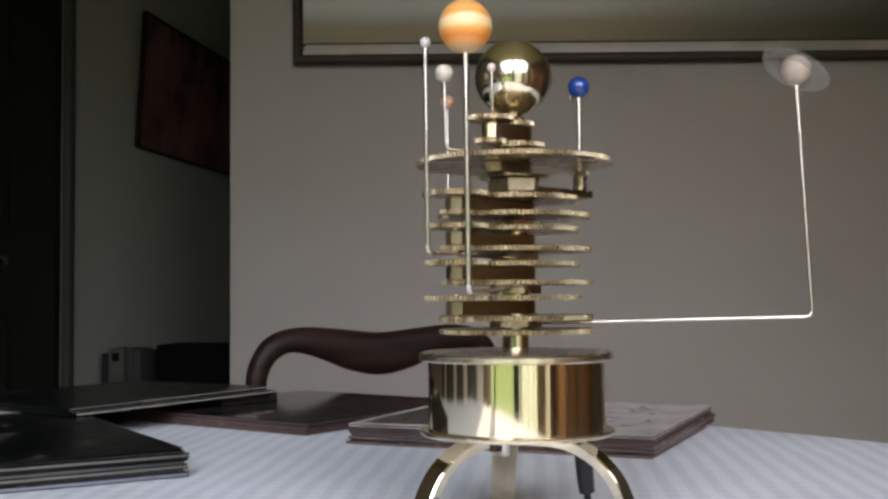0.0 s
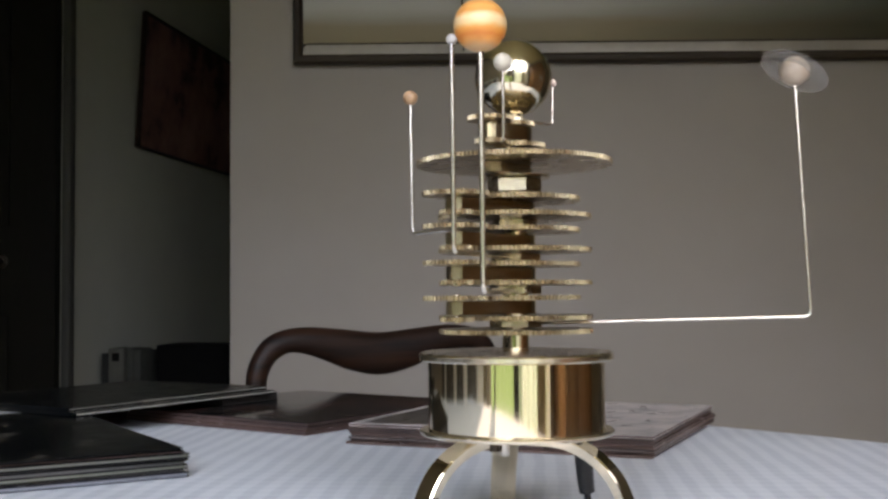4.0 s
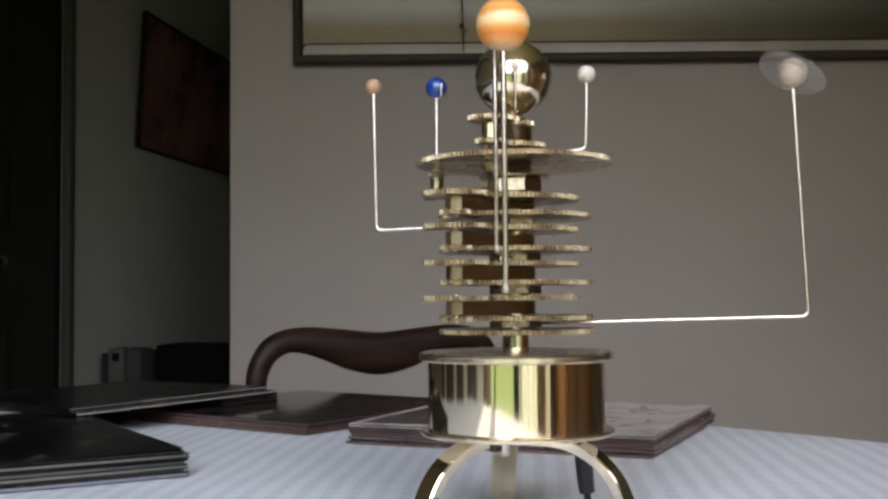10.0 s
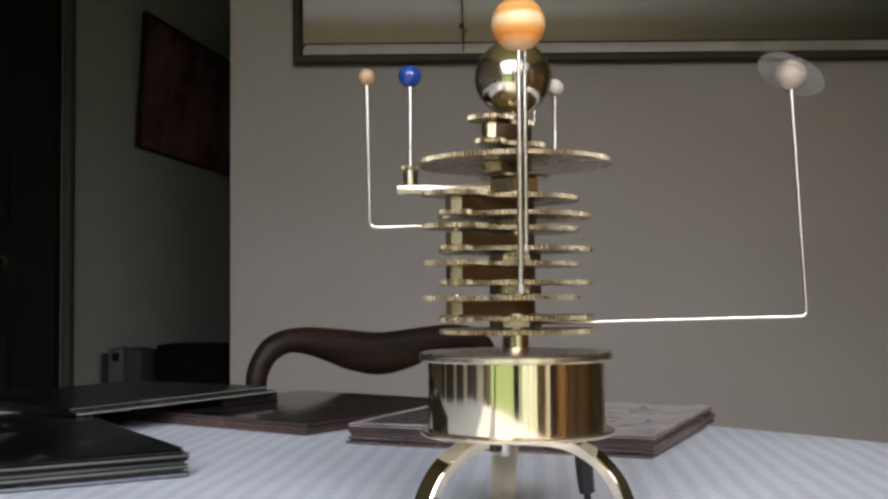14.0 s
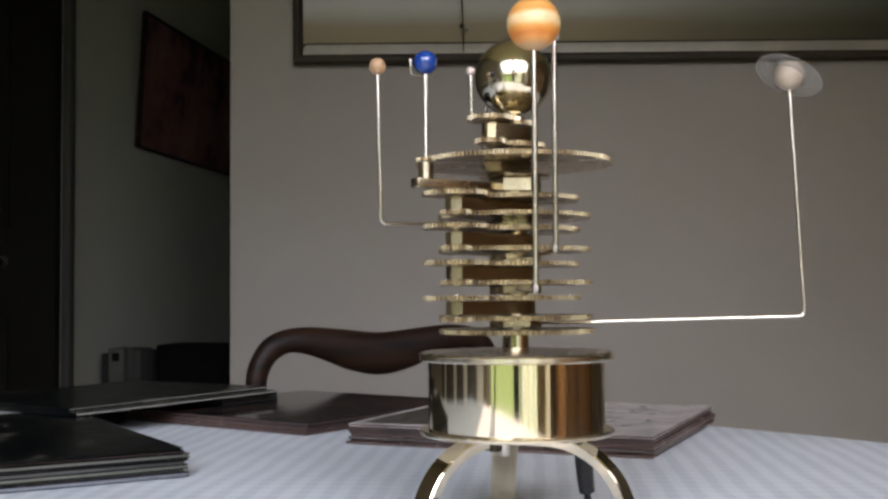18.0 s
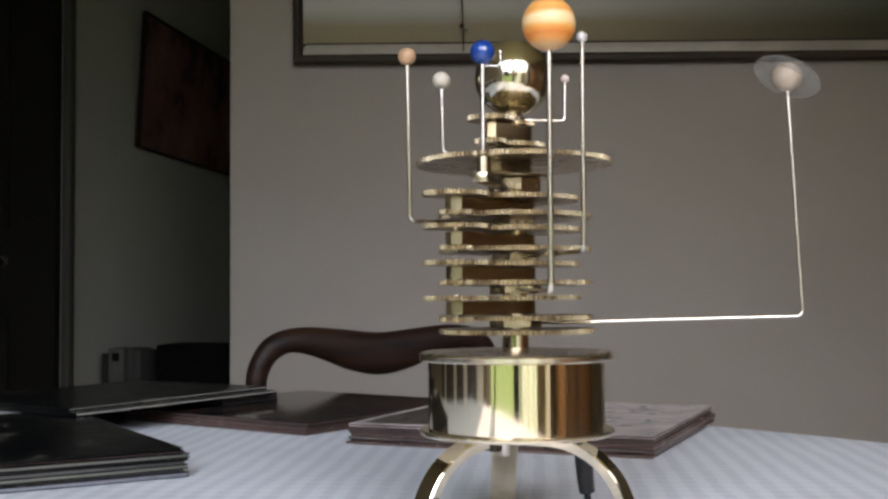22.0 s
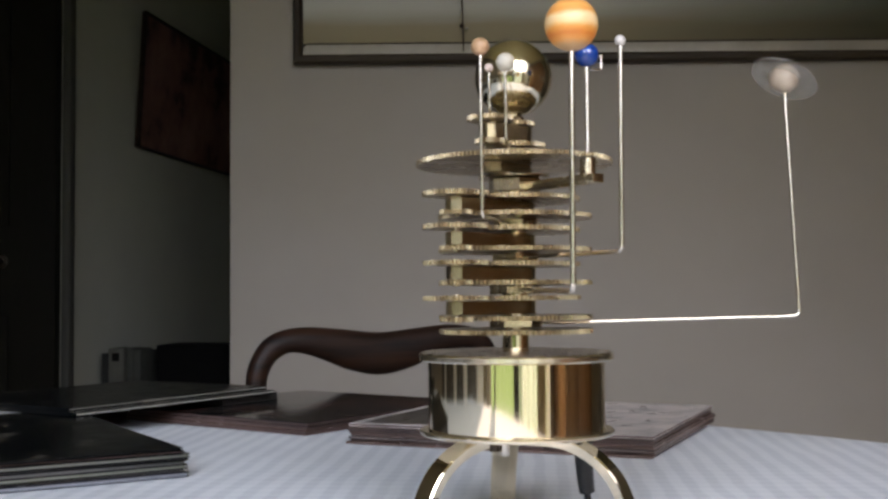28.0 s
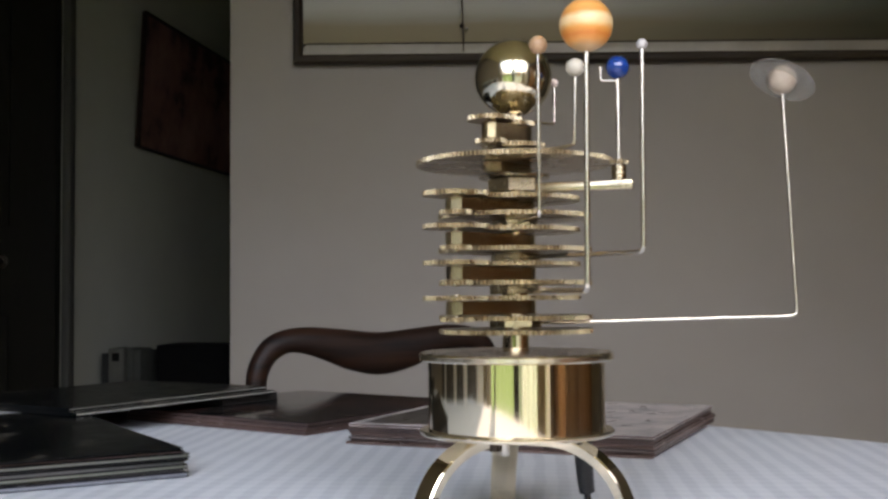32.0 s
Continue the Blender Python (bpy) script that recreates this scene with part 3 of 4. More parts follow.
framed_picture(HALL @ pose(0.001, 0.495, 1.405, 0, 0, 90) @ pose(0, 0, 0, 3.3, 0, 0), 0.98, 0.466, "dark red-brown picture hanging on the hall wall", REDPICTURE,
               [([(0, 0.0065), (0, 0.018), (0.002, 0.020), (0.007, 0.019), (0.009, 0.012), (0.009, 0.0065)], MAHOGANY, "moulding")], 0.0095)

# low sideboard in the hall with a black box and books
side = thing("sideboard", "low dark wooden sideboard against the hall wall", "sideboard", HALL @ pose(0.012, 0.10, 0))
part("body", boxes(((0.0, 0.0, 0.06), (0.36, 1.5, 0.560)), bevel=0.004), OAK, side)
part("top", boxes(((-0.0, -0.02, 0.561), (0.40, 1.52, 0.590)), bevel=0.004), OAK, side)
for y0 in (0.03, 0.52, 1.01):
    d = part("door", boxes(((0.361, y0, 0.09), (0.376, y0 + 0.46, 0.545)), bevel=0.003), OAK, side)
    part("handle", boxes(((0.3765, y0 + 0.40, 0.28), (0.39, y0 + 0.415, 0.38)), bevel=0.003), DARKMETAL, d)
for y0, x0 in ((0.05, 0.03), (0.05, 0.33), (1.42, 0.03), (1.42, 0.33)):
    part("foot", boxes(((x0 - 0.02, y0, 0.0), (x0 + 0.02, y0 + 0.04, 0.0595))), OAK, side)
bx = thing("loudspeaker", "black box loudspeaker standing on the sideboard", "loudspeaker", HALL @ pose(0.176, 0.28, 0.5905, 0, 0, 4))
part("cabinet", boxes(((0, 0, 0), (0.225, 0.20, 0.155)), bevel=0.006), BLACKBOX, bx)
part("grille", boxes(((0.012, -0.006, 0.012), (0.213, -0.0005, 0.143)), bevel=0.003), BLACKBOX, bx)
BOOKS = [surface("book_cloth_" + n, tuple(0.7 * k for k in c), c, 30, (0.6, 0.8)) for n, c in (("grey", (0.066, 0.070, 0.060)), ("pale", (0.125, 0.125, 0.105)), ("slate", (0.022, 0.024, 0.021)))]
x = 0.034
for tk, hh, mi, gap, text in ((0.016, 0.132, 2, 0.005, "thin dark cloth-bound book on the sideboard"), (0.050, 0.148, 1, 0.011, "thick pale binder with a dark spine label on the sideboard"),
                              (0.022, 0.146, 0, 0.001, "upright grey cloth-bound book on the sideboard"), (0.021, 0.141, 0, 0.001, "upright grey cloth-bound book on the sideboard")):
    b = thing("binder" if mi == 1 else "book", text, "binder" if mi == 1 else "book", HALL @ pose(x, 0.20, 0.5905), "books on the sideboard")
    part("front_cover", boxes(((0, 0, 0), (0.003, 0.13, hh)), bevel=0.0008), BOOKS[mi], b)
    part("back_cover", boxes(((tk - 0.003, 0, 0), (tk, 0.13, hh)), bevel=0.0008), BOOKS[mi], b)
    spine = part("spine", boxes(((0.0032, 0, 0), (tk - 0.0032, 0.003, hh)), bevel=0.0008), BOOKS[mi], b)
    part("page_block", boxes(((0.0034, 0.0034, 0.003), (tk - 0.0034, 0.126, hh - 0.004))), PAPER, b)
    if mi == 1:
        part("spine_label", boxes(((0.012, -0.0008, 0.108), (0.036, -0.0001, 0.134))), BLACKBOX, spine, "dark square label")
    x += tk + gap

# ---- dark wood cabinet and the rest behind the camera, seen in the brass ----
cab = thing("cabinet", "tall brown wooden cabinet beside the window", "cabinet", ROOM @ pose(1.46, -0.03, 0))
part("body", boxes(((0, -0.79, 0.08), (0.40, 1.1, 1.9)), bevel=0.005), OAK, cab)
part("plinth", boxes(((0.02, -0.77, 0.0), (0.40, 1.08, 0.079))), OAK, cab)
for k in range(3):
    y0 = -0.78 + k * 0.625
    d = part("door", boxes(((-0.02, y0, 0.12), (-0.001, y0 + 0.615, 1.86)), bevel=0.004), OAK, cab)
    part("handle", boxes(((-0.034, y0 + 0.55, 0.95), (-0.0205, y0 + 0.565, 1.08)), bevel=0.003), BRASS, d)

# assumed piece: stands in for unknown pale and dark stripes mirrored in the drum
low = thing("assumed_cupboard", "assumed low cupboard with dark and white doors, for the stripes in the brass", "cupboard", ROOM @ pose(LEFT_U + 0.004, -0.55, 0))
part("body", boxes(((0, 0, 0.06), (0.36, 1.70, 0.82)), bevel=0.004), DARKDOOR, low)
part("top", boxes(((-0.0, -0.02, 0.8205), (0.40, 1.72, 0.85)), bevel=0.005), WHITEPAINT, low)
part("plinth", boxes(((0.02, 0.02, 0.0), (0.33, 1.68, 0.0595))), WHITEPAINT, low)
for y0, y1, coat in ((0.0, 0.32, WHITEPAINT), (0.33, 0.69, GREYDOOR), (0.70, 0.83, WHITEPAINT), (0.84, 1.07, GREYDOOR), (1.08, 1.18, WHITEPAINT), (1.19, 1.48, GREYDOOR), (1.49, 1.56, WHITEPAINT), (1.57, 1.70, GREYDOOR)):
    d = part("door", boxes(((0.361, y0, 0.09), (0.38, y1, 0.80)), bevel=0.004), coat, low)
    if coat is GREYDOOR:
        part("handle", ball(0.012, 16), BRASS, d, m=pose(0.391, y0 + 0.05, 0.6))

# ---- table, cloth ----
TOP = 0.75
TABLE = pose(-0.302, 0.096, 0, 0, 0, -35.2)
TA, TB, TB_NEAR = 0.776, 0.613, 0.80   # the leaf towards the window is longer


def oval(k, grow=0.0):
    """A point at turn k of the table's rounded oblong outline, with its outward way."""
    a = 2 * math.pi * k
    c, d = math.cos(a), math.sin(a)
    bend = 1 - (1 - abs(d)) ** 3
    ta = TA * (0.90 - (0.32 * bend if d < 0 else 0.0) if c < 0 else 1.0 + 0.08 * bend)
    tb = TB if d > 0 else TB_NEAR - (0.15 * (1 - (1 - abs(c)) ** 3) if c < 0 else 0.0)
    p = Vector((math.copysign(abs(c) ** (2 / 2.4), c) * ta, math.copysign(abs(d) ** (2 / 2.4), d) * tb, 0))
    w = Vector((math.copysign(abs(p.x / ta) ** 1.4, c) / ta, math.copysign(abs(p.y / tb) ** 1.4, d) / tb, 0)).normalized()
    return p + w * grow, w


def oval_slab(grow, z0, z1, n=96):
    bm = bmesh.new()
    rings = [[bm.verts.new(oval(i / n, g)[0] + Vector((0, 0, z))) for i in range(n)] for g, z in ((grow - 0.003, z0), (grow, z0 + 0.003), (grow, z1 - 0.003), (grow - 0.003, z1))]
    for p, q in zip(rings, rings[1:]):
        for i in range(n):
            bm.faces.new((p[i], p[(i + 1) % n], q[(i + 1) % n], q[i]))
    bm.faces.new(rings[0][::-1])
    bm.faces.new(rings[-1])
    return bm


tb = thing("dining_table", "rounded wooden dining table under a cloth", "table", TABLE)
part("tabletop", oval_slab(-0.006, TOP - 0.034, TOP - 0.003), OAK, tb)
part("apron", oval_slab(-0.12, TOP - 0.12, TOP - 0.0345), OAK, tb)
for lx in (-0.42, 0.42):
    for ly in (-0.30, 0.30):
        part("leg", tube([(lx, ly, TOP - 0.1205), (lx, ly, 0.3), (lx, ly, 0.0)], 0.034, 20, r_end=0.024), OAK, tb)


def cloth_mesh():
    """A sheet over the table with rounded edges and a wavy hanging skirt."""
    bm = bmesh.new()
    n = 260
    prof = [(-0.30, 0.0), (-0.10, 0.0), (-0.010, 0.0), (-0.004, -0.0012), (0.0, -0.005), (0.002, -0.02), (0.010, -0.10), (0.020, -0.24)]
    rings = []
    for k, (o, z) in enumerate(prof):
        ring = []
        for i in range(n):
            p, w = oval(i / n)
            wav = (0.006, 0.020)[k - 6] * math.sin(i * 2 * math.pi * 26 / n + math.sin(i * 0.11)) if k > 5 else 0.0
            ring.append(bm.verts.new(p + w * (o + wav) + Vector((0, 0, TOP + z))))
        rings.append(ring)
    bm.faces.new(rings[0])
    for p, q in zip(rings, rings[1:]):
        for i in range(n):
            bm.faces.new((p[i], q[i], q[(i + 1) % n], p[(i + 1) % n]))
    return bm


cl = thing("tablecloth", "pale blue and white gingham cotton tablecloth on the dining table", "tablecloth", TABLE, mesh=finish("tablecloth", cloth_mesh(), CLOTH, 60))

# ---- magazines ----
MAGS = "magazines on the table"


def magazine(x, y, z, ang, lx, ly, t, cov, label, paper=PAPER, e=0.0015, front_spine=False):
    root = thing("magazine", label, "magazine", pose(x, y, z, 0, 0, ang), MAGS)
    if front_spine:    # the spine lies along the short end, of stouter card
        part("page_block", boxes(((0.0006, e, 0.0012), (lx - e, ly - e, t - 0.0012))), paper, root)
        part("back_cover", boxes(((0.0005, 0, 0), (lx, ly, 0.00115))), cov, root)
        part("front_cover", boxes(((0.0005, 0, t - 0.00115), (lx, ly, t))), cov, root)
        part("spine", boxes(((0, 0, 0), (0.00045, ly, t))), cov, root)
        return root
    part("page_block", boxes(((e, e, 0.0005), (lx - e, ly - 0.0006, t - 0.0005))), paper, root)
    part("back_cover", boxes(((0, 0, 0), (lx, ly - 0.0005, 0.00045))), cov, root)
    part("front_cover", boxes(((0, 0, t - 0.00045), (lx, ly - 0.0005, t))), cov, root)
    part("spine", boxes(((0, ly - 0.00045, 0), (lx, ly, t))), cov, root)
    return root


def stack(x, y, z, ang, lx, ly, ts, covs, label, jitter=0.006, turn=1.2, paper=PAPER, lip=0.0015):
    for i, (t, cv) in enumerate(zip(ts, covs)):
        magazine(x + random.uniform(-jitter, jitter), y + random.uniform(-jitter, jitter), z, ang + random.uniform(-turn, turn), lx, ly, t, cv, label, paper[i % len(paper)] if isinstance(paper, tuple) else paper, lip)
        z += t + 0.0002
    return z


stack(0.113, 0.228, TOP + 0.0006, 70, 0.275, 0.287, [0.0020, 0.0023, 0.0019, 0.0024, 0.0020, 0.0022, 0.0020, 0.0024], [COVER_BROWN, COVER_BROWN, COVER_GREY, COVER_BROWN, COVER_BROWN, COVER_GREY, COVER_BROWN, COVER_SPLIT],
      "glossy magazine in a pile behind the orrery", 0.0017, 0.6, (PAPER_BROWN, PAPER_UMBER, PAPER_BROWN, PAPER_BROWN, PAPER_UMBER, PAPER_UMBER, PAPER_DARK, PAPER_UMBER), 0.0004)
stack(-0.205, 0.383, TOP + 0.0006, 58, 0.285, 0.275, [0.0042, 0.0042, 0.0036], [COVER_BROWN, COVER_BROWN, COVER_GLOSS], "dark glossy magazine lying flat on the cloth", 0.003, 0.6, PAPER_UMBER)
zl = stack(-0.252, 0.134, TOP + 0.0006, 125, 0.350, 0.255, [0.0034, 0.0022, 0.0031, 0.0029, 0.0018, 0.0026, 0.0024, 0.0020], [COVER_NAVY, COVER_GREY, COVER_BLACK, COVER_GREY, COVER_BLACK, COVER_GREY, COVER_BLACK, COVER_BLACK],
           "black-covered magazine in a pile on the cloth", 0.0032, 0.9, (PAPER_BLUE, PAPER_DARK, PAPER_OLIVE, PAPER, PAPER_DARK, PAPER_OLIVE, PAPER_UMBER, PAPER_DARK))
# made-up booklet: a black filler that keeps the gap under the magazines dark
magazine(-0.335, 0.545, TOP + 0.0132, 63, 0.10, 0.19, zl - TOP - 0.0134, COVER_BLACK, "made-up black booklet that darkens the gap between the magazines", PAPER_DARK)
magazine(-0.426, 0.348, zl + 0.0004, 62.5, 0.294, 0.22, 0.0036, COVER_BLACK, "thin black magazine bridging two piles", PAPER_WHITE, 0.0003, True)
magazine(-0.440, 0.362, zl + 0.0041, 63.2, 0.300, 0.22, 0.0032, COVER_BLACK, "thin black magazine bridging two piles", PAPER_WHITE, 0.0003, True)


# ---- chair behind the table ----
def smooth_line(pts, n=6):
    """Points along a Catmull-Rom curve through pts."""
    p = [Vector((a, b, 0)) for a, b in pts]
    out = []
    for i in range(len(p) - 1):
        a, b, c, d = p[max(i - 1, 0)], p[i], p[i + 1], p[min(i + 2, len(p) - 1)]
        for k in range(n):
            t = k / n
            q = 0.5 * ((2 * b) + (c - a) * t + (2 * a - 5 * b + 4 * c - d) * t * t + (3 * b - a - 3 * c + d) * t ** 3)
            out.append((q.x, q.y))
    return out + [pts[-1]]


CHAIR_TOP = [(-0.209, 0.749), (-0.207, 0.78), (-0.198, 0.804), (-0.183, 0.825), (-0.157, 0.839), (-0.118, 0.844), (-0.064, 0.84), (0.0, 0.834)]
CHAIR_BOT = [(-0.180, 0.748), (-0.176, 0.775), (-0.164, 0.796), (-0.144, 0.806), (-0.120, 0.804), (-0.090, 0.794), (-0.050, 0.778), (0.0, 0.769)]


def rail_mesh(top, bottom, depth):
    """A rounded rail between an upper and a lower edge, mirrored about its middle."""
    n = (len(top) - 1) * 6 + 1
    up, lo = (smooth_line(q + [(-q[-2][0], q[-2][1])])[:n] for q in (top, bottom))
    up += [(-a, b) for a, b in up[-2::-1]]
    lo += [(-a, b) for a, b in lo[-2::-1]]
    bm, rings, n = bmesh.new(), [], 16
    for (ux, uz), (lx, lz) in zip(up, lo):
        ring = []
        for k in range(n):
            c, d = math.cos(2 * math.pi * k / n), math.sin(2 * math.pi * k / n)
            c = math.copysign(abs(c) ** 0.75, c)
            ring.append(bm.verts.new(((ux + lx) / 2 + (ux - lx) / 2 * c, depth * d, (uz + lz) / 2 + (uz - lz) / 2 * c)))
        rings.append(ring)
    for p, q in zip(rings, rings[1:]):
        for k in range(n):
            bm.faces.new((p[k], p[(k + 1) % n], q[(k + 1) % n], q[k]))
    bm.faces.new(rings[0][::-1])
    bm.faces.new(rings[-1])
    return bm


chair = thing("dining_chair", "dark mahogany dining chair with a scrolled top rail", "chair", ROOM @ pose(-0.099, 1.68, 0, 0, 0, 25))
part("top_rail", rail_mesh(CHAIR_TOP, CHAIR_BOT, 0.016), MAHOGANY, chair, "curved mahogany top rail", smooth=60)
zb = CHAIR_TOP[0][1]
xo = (CHAIR_TOP[0][0] + CHAIR_BOT[0][0]) / 2
for s in (-1, 1):
    part("back_post", tube([(s * xo, 0, zb - 0.004), (s * xo, 0.0, 0.6), (s * xo, -0.01, 0.44), (s * xo, 0.0, 0.25), (s * xo, 0.06, 0.0)], 0.016, 14), MAHOGANY, chair)
    part("front_leg", tube([(s * 0.20, -0.40, 0.43), (s * 0.20, -0.40, 0.0)], 0.021, 14, r_end=0.014), MAHOGANY, chair)
part("cross_rail", boxes(((-abs(xo) + 0.017, -0.01, 0.585), (abs(xo) - 0.017, 0.01, 0.625)), bevel=0.005), MAHOGANY, chair)
part("seat_frame", boxes(((-0.22, -0.43, 0.385), (0.22, -0.03, 0.435)), bevel=0.006), MAHOGANY, chair)
part("seat", boxes(((-0.205, -0.415, 0.4355), (0.205, -0.04, 0.475)), bevel=0.014), COVER_BROWN, chair)

# ---- the orrery ----
K = 0.9           # model units to metres
CAM_Z = 0.135     # eye height above the table; heights below are relative to it


def hz(z):
    return CAM_Z + K * z


FIT = 0.94        # true size of the model, and its true distance from the eye
SIZED = Matrix.Translation(EYE) @ Matrix.Diagonal((FIT, FIT, FIT, 1)) @ Matrix.Translation(-EYE)
FLOOR = CAM_Z - (EYE.z - TOP - 0.0006) / FIT   # the cloth's level in the model's own units
orrery = thing("orrery", "polished brass mechanical orrery with turning planets on a tripod", "orrery", SIZED @ pose(0, 0, TOP))
RD, RF = 0.0618 * K, 0.0678 * K
zt, zf = hz(-0.0382), hz(-0.0941)
part("drum", lathe([(0.0, zf + 0.0032), (RD, zf + 0.0032), (RD, zt - 0.0046), (0.0, zt - 0.0046)], 128), BRASS, orrery, "mirror-polished brass drum")
part("bottom_flange", lathe([(0.0, zf), (RF - 0.001, zf), (RF, zf + 0.001), (RF, zf + 0.0022), (RF - 0.001, zf + 0.0031), (0.0, zf + 0.0031)], 128), RIMBRASS, orrery)
part("top_plate", lathe([(0.0, zt - 0.0045), (RF - 0.0008, zt - 0.0045), (RF, zt - 0.0037), (RF, zt - 0.0008), (RF - 0.0008, zt), (0.0, zt)], 128), RIMBRASS, orrery)
part("top_sheet", lathe([(0.0085, zt + 0.0001), (RF - 0.0012, zt + 0.0001), (RF - 0.0016, zt + 0.0006), (0.0085, zt + 0.0006), (0.0085, zt + 0.0001)], 96), TOPBRASS, orrery, "dulled brass face of the drum")
part("column", lathe([(0.0083, zt + 0.0002), (0.0083, hz(0.076)), (0.0, hz(0.076))], 48), BRASS, orrery)
part("inner_column", lathe([(0.005, hz(0.0761)), (0.005, hz(0.1235)), (0.0045, hz(0.1235)), (0.0045, hz(0.132)), (0.0, hz(0.132))], 32), BRASS, orrery)


def leg_mesh():
    """A flat bar bent in a quarter arc, with a toe."""
    bm = bmesh.new()
    path = [(0.010, zf - 0.0035), (0.021, zf - 0.0035)]
    ze = FLOOR + 0.0033
    for i in range(1, 17):
        a = radians(90 * i / 16)
        path.append((0.021 + 0.0505 * math.sin(a), zf - 0.0035 - (zf - 0.0035 - ze - 0.004) * (1 - math.cos(a))))
    path += [(0.0735, ze + 0.001), (0.0795, ze)]
    w, h = 0.0085, 0.0032
    rings = []
    for i, (r, z) in enumerate(path):
        a, b = path[max(i - 1, 0)], path[min(i + 1, len(path) - 1)]
        d = Vector((b[0] - a[0], 0, b[1] - a[1])).normalized()
        n = Vector((-d.z, 0, d.x))
        p = Vector((r, 0, z))
        c = 0.0009
        prof = [(-w + c, -h), (w - c, -h), (w, -h + c), (w, h - c), (w - c, h), (-w + c, h), (-w, h - c), (-w, -h + c)]
        rings.append([bm.verts.new(p + Vector((0, y, 0)) + n * k) for y, k in prof])
    for a, b in zip(rings, rings[1:]):
        for i in range(8):
            bm.faces.new((a[i], a[(i + 1) % 8], b[(i + 1) % 8], b[i]))
    bm.faces.new(rings[0][::-1])
    bm.faces.new(rings[-1])
    return bm


for ang in (98, 218, -22):
    leg = part("leg", leg_mesh(), BRASS, orrery, m=pose(0, 0, 0, 0, 0, ang))
    part("screw", lathe([(0.0, zf - 0.0095), (0.0022, zf - 0.0093), (0.0026, zf - 0.0068), (0.0, zf - 0.0068)], 16), DARKMETAL, leg, m=pose(0.020, 0, 0))
part("stud", lathe([(0.0, zf - 0.0085), (0.0024, zf - 0.0083), (0.0027, zf - 0.0078), (0.0027, zf - 0.0002), (0.0, zf - 0.0002)], 24), STEEL, orrery, "small pale stud under the drum", m=pose(-0.0072, -0.045, 0))
part("dark_screw", lathe([(0.0, zf - 0.0058), (0.0030, zf - 0.0056), (0.0030, zf - 0.0002), (0.0, zf - 0.0002)], 16), DARKMETAL, orrery, m=pose(-0.0130, -0.045, 0))
part("cable_boot", tube([(0.0425, 0.02, zf - 0.0005), (0.0428, 0.0205, zf - 0.018), (0.0438, 0.0215, zf - 0.032), (0.0448, 0.022, zf - 0.041)], 0.0064, 16, r_end=0.0050), CABLE, orrery, "black cable boot")
part("cable", tube([(0.0444, 0.022, zf - 0.037), (0.0453, 0.020, FLOOR + 0.012), (0.047, 0.010, FLOOR + 0.004), (0.052, -0.02, FLOOR + 0.0023), (0.08, -0.15, FLOOR + 0.0022), (0.12, -0.30, FLOOR + 0.0022), (0.13, -0.42, FLOOR + 0.0022)], 0.0021, 10), CABLE, orrery, "thin black power cable")

# layshaft on the front left, with brackets
LAY = Vector((-0.0385, -0.053, 0)) * K
LAY_ANG = math.degrees(math.atan2(LAY.y, LAY.x))
SEP = LAY.length


def bar(length, r0, r1, z0, z1):
    """A tapered link, round at the axis and chamfered at its far end, from the axis to the layshaft, lying along x."""
    n, lean = 12, math.asin((r0 - r1) / length)
    pts = []
    for i in range(n + 1):
        a = math.pi / 2 + lean * -1 + (math.pi + 2 * lean) * i / n
        pts.append((r0 * math.cos(a), r0 * math.sin(a)))
    pts += [(length - r1 * 0.1, -r1), (length + r1 * 0.55, -r1 * 0.95), (length + r1, -r1 * 0.45), (length + r1 * 0.92, r1 * 0.12), (length + r1 * 0.22, r1 * 0.95), (length - r1 * 0.2, r1)]
    bm = bmesh.new()
    c = 0.0004
    rings = []
    for z, g in ((z0, -c), (z0 + c, 0), (z1 - c, 0), (z1, -c)):
        rings.append([bm.verts.new((x * (1 + g / r0), y * (1 + g / r0), z)) for x, y in pts])
    m = len(pts)
    for p, q in zip(rings, rings[1:]):
        for i in range(m):
            bm.faces.new((p[i], p[(i + 1) % m], q[(i + 1) % m], q[i]))
    bm.faces.new(rings[0][::-1])
    bm.faces.new(rings[-1])
    return bm


for z0, z1 in ((-0.0112, -0.0019), (0.0120, 0.0212), (0.0347, 0.0438), (0.0577, 0.0668)):
    part("bracket", bar(SEP, 0.0130, 0.0058, hz(z0), hz(z1)), BLOCKBRASS, orrery, m=pose(0, 0, 0, 0, 0, LAY_ANG), smooth=20)
LAY2 = Vector((-0.0158, -0.028, 0)) * K
LAY2_ANG = math.degrees(math.atan2(LAY2.y, LAY2.x))
part("top_bracket", bar(LAY2.length, 0.0115, 0.0048, hz(0.1090), hz(0.1200)), BLOCKBRASS, orrery, m=pose(0, 0, 0, 0, 0, LAY2_ANG), smooth=20)
part("short_bracket", bar(LAY2.length, 0.0112, 0.0060, hz(0.0855), hz(0.0928)), BLOCKBRASS, orrery, m=pose(0, 0, 0, 0, 0, LAY2_ANG + 4), smooth=20)
part("top_layshaft", tube([(LAY2.x, LAY2.y, hz(0.1055)), (LAY2.x, LAY2.y, hz(0.1240))], 0.0018, 12), STEEL, orrery)

G = 0.0030 * K


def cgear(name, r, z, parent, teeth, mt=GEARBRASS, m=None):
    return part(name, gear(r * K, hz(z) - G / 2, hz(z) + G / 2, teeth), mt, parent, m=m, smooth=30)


cgear("base_gear", 0.0538, -0.0231, orrery, 110)
cgear("fixed_gear", 0.0690, 0.0945, orrery, 140)
TURNING = []   # (part, base position, angle at 0 s, degrees a second)


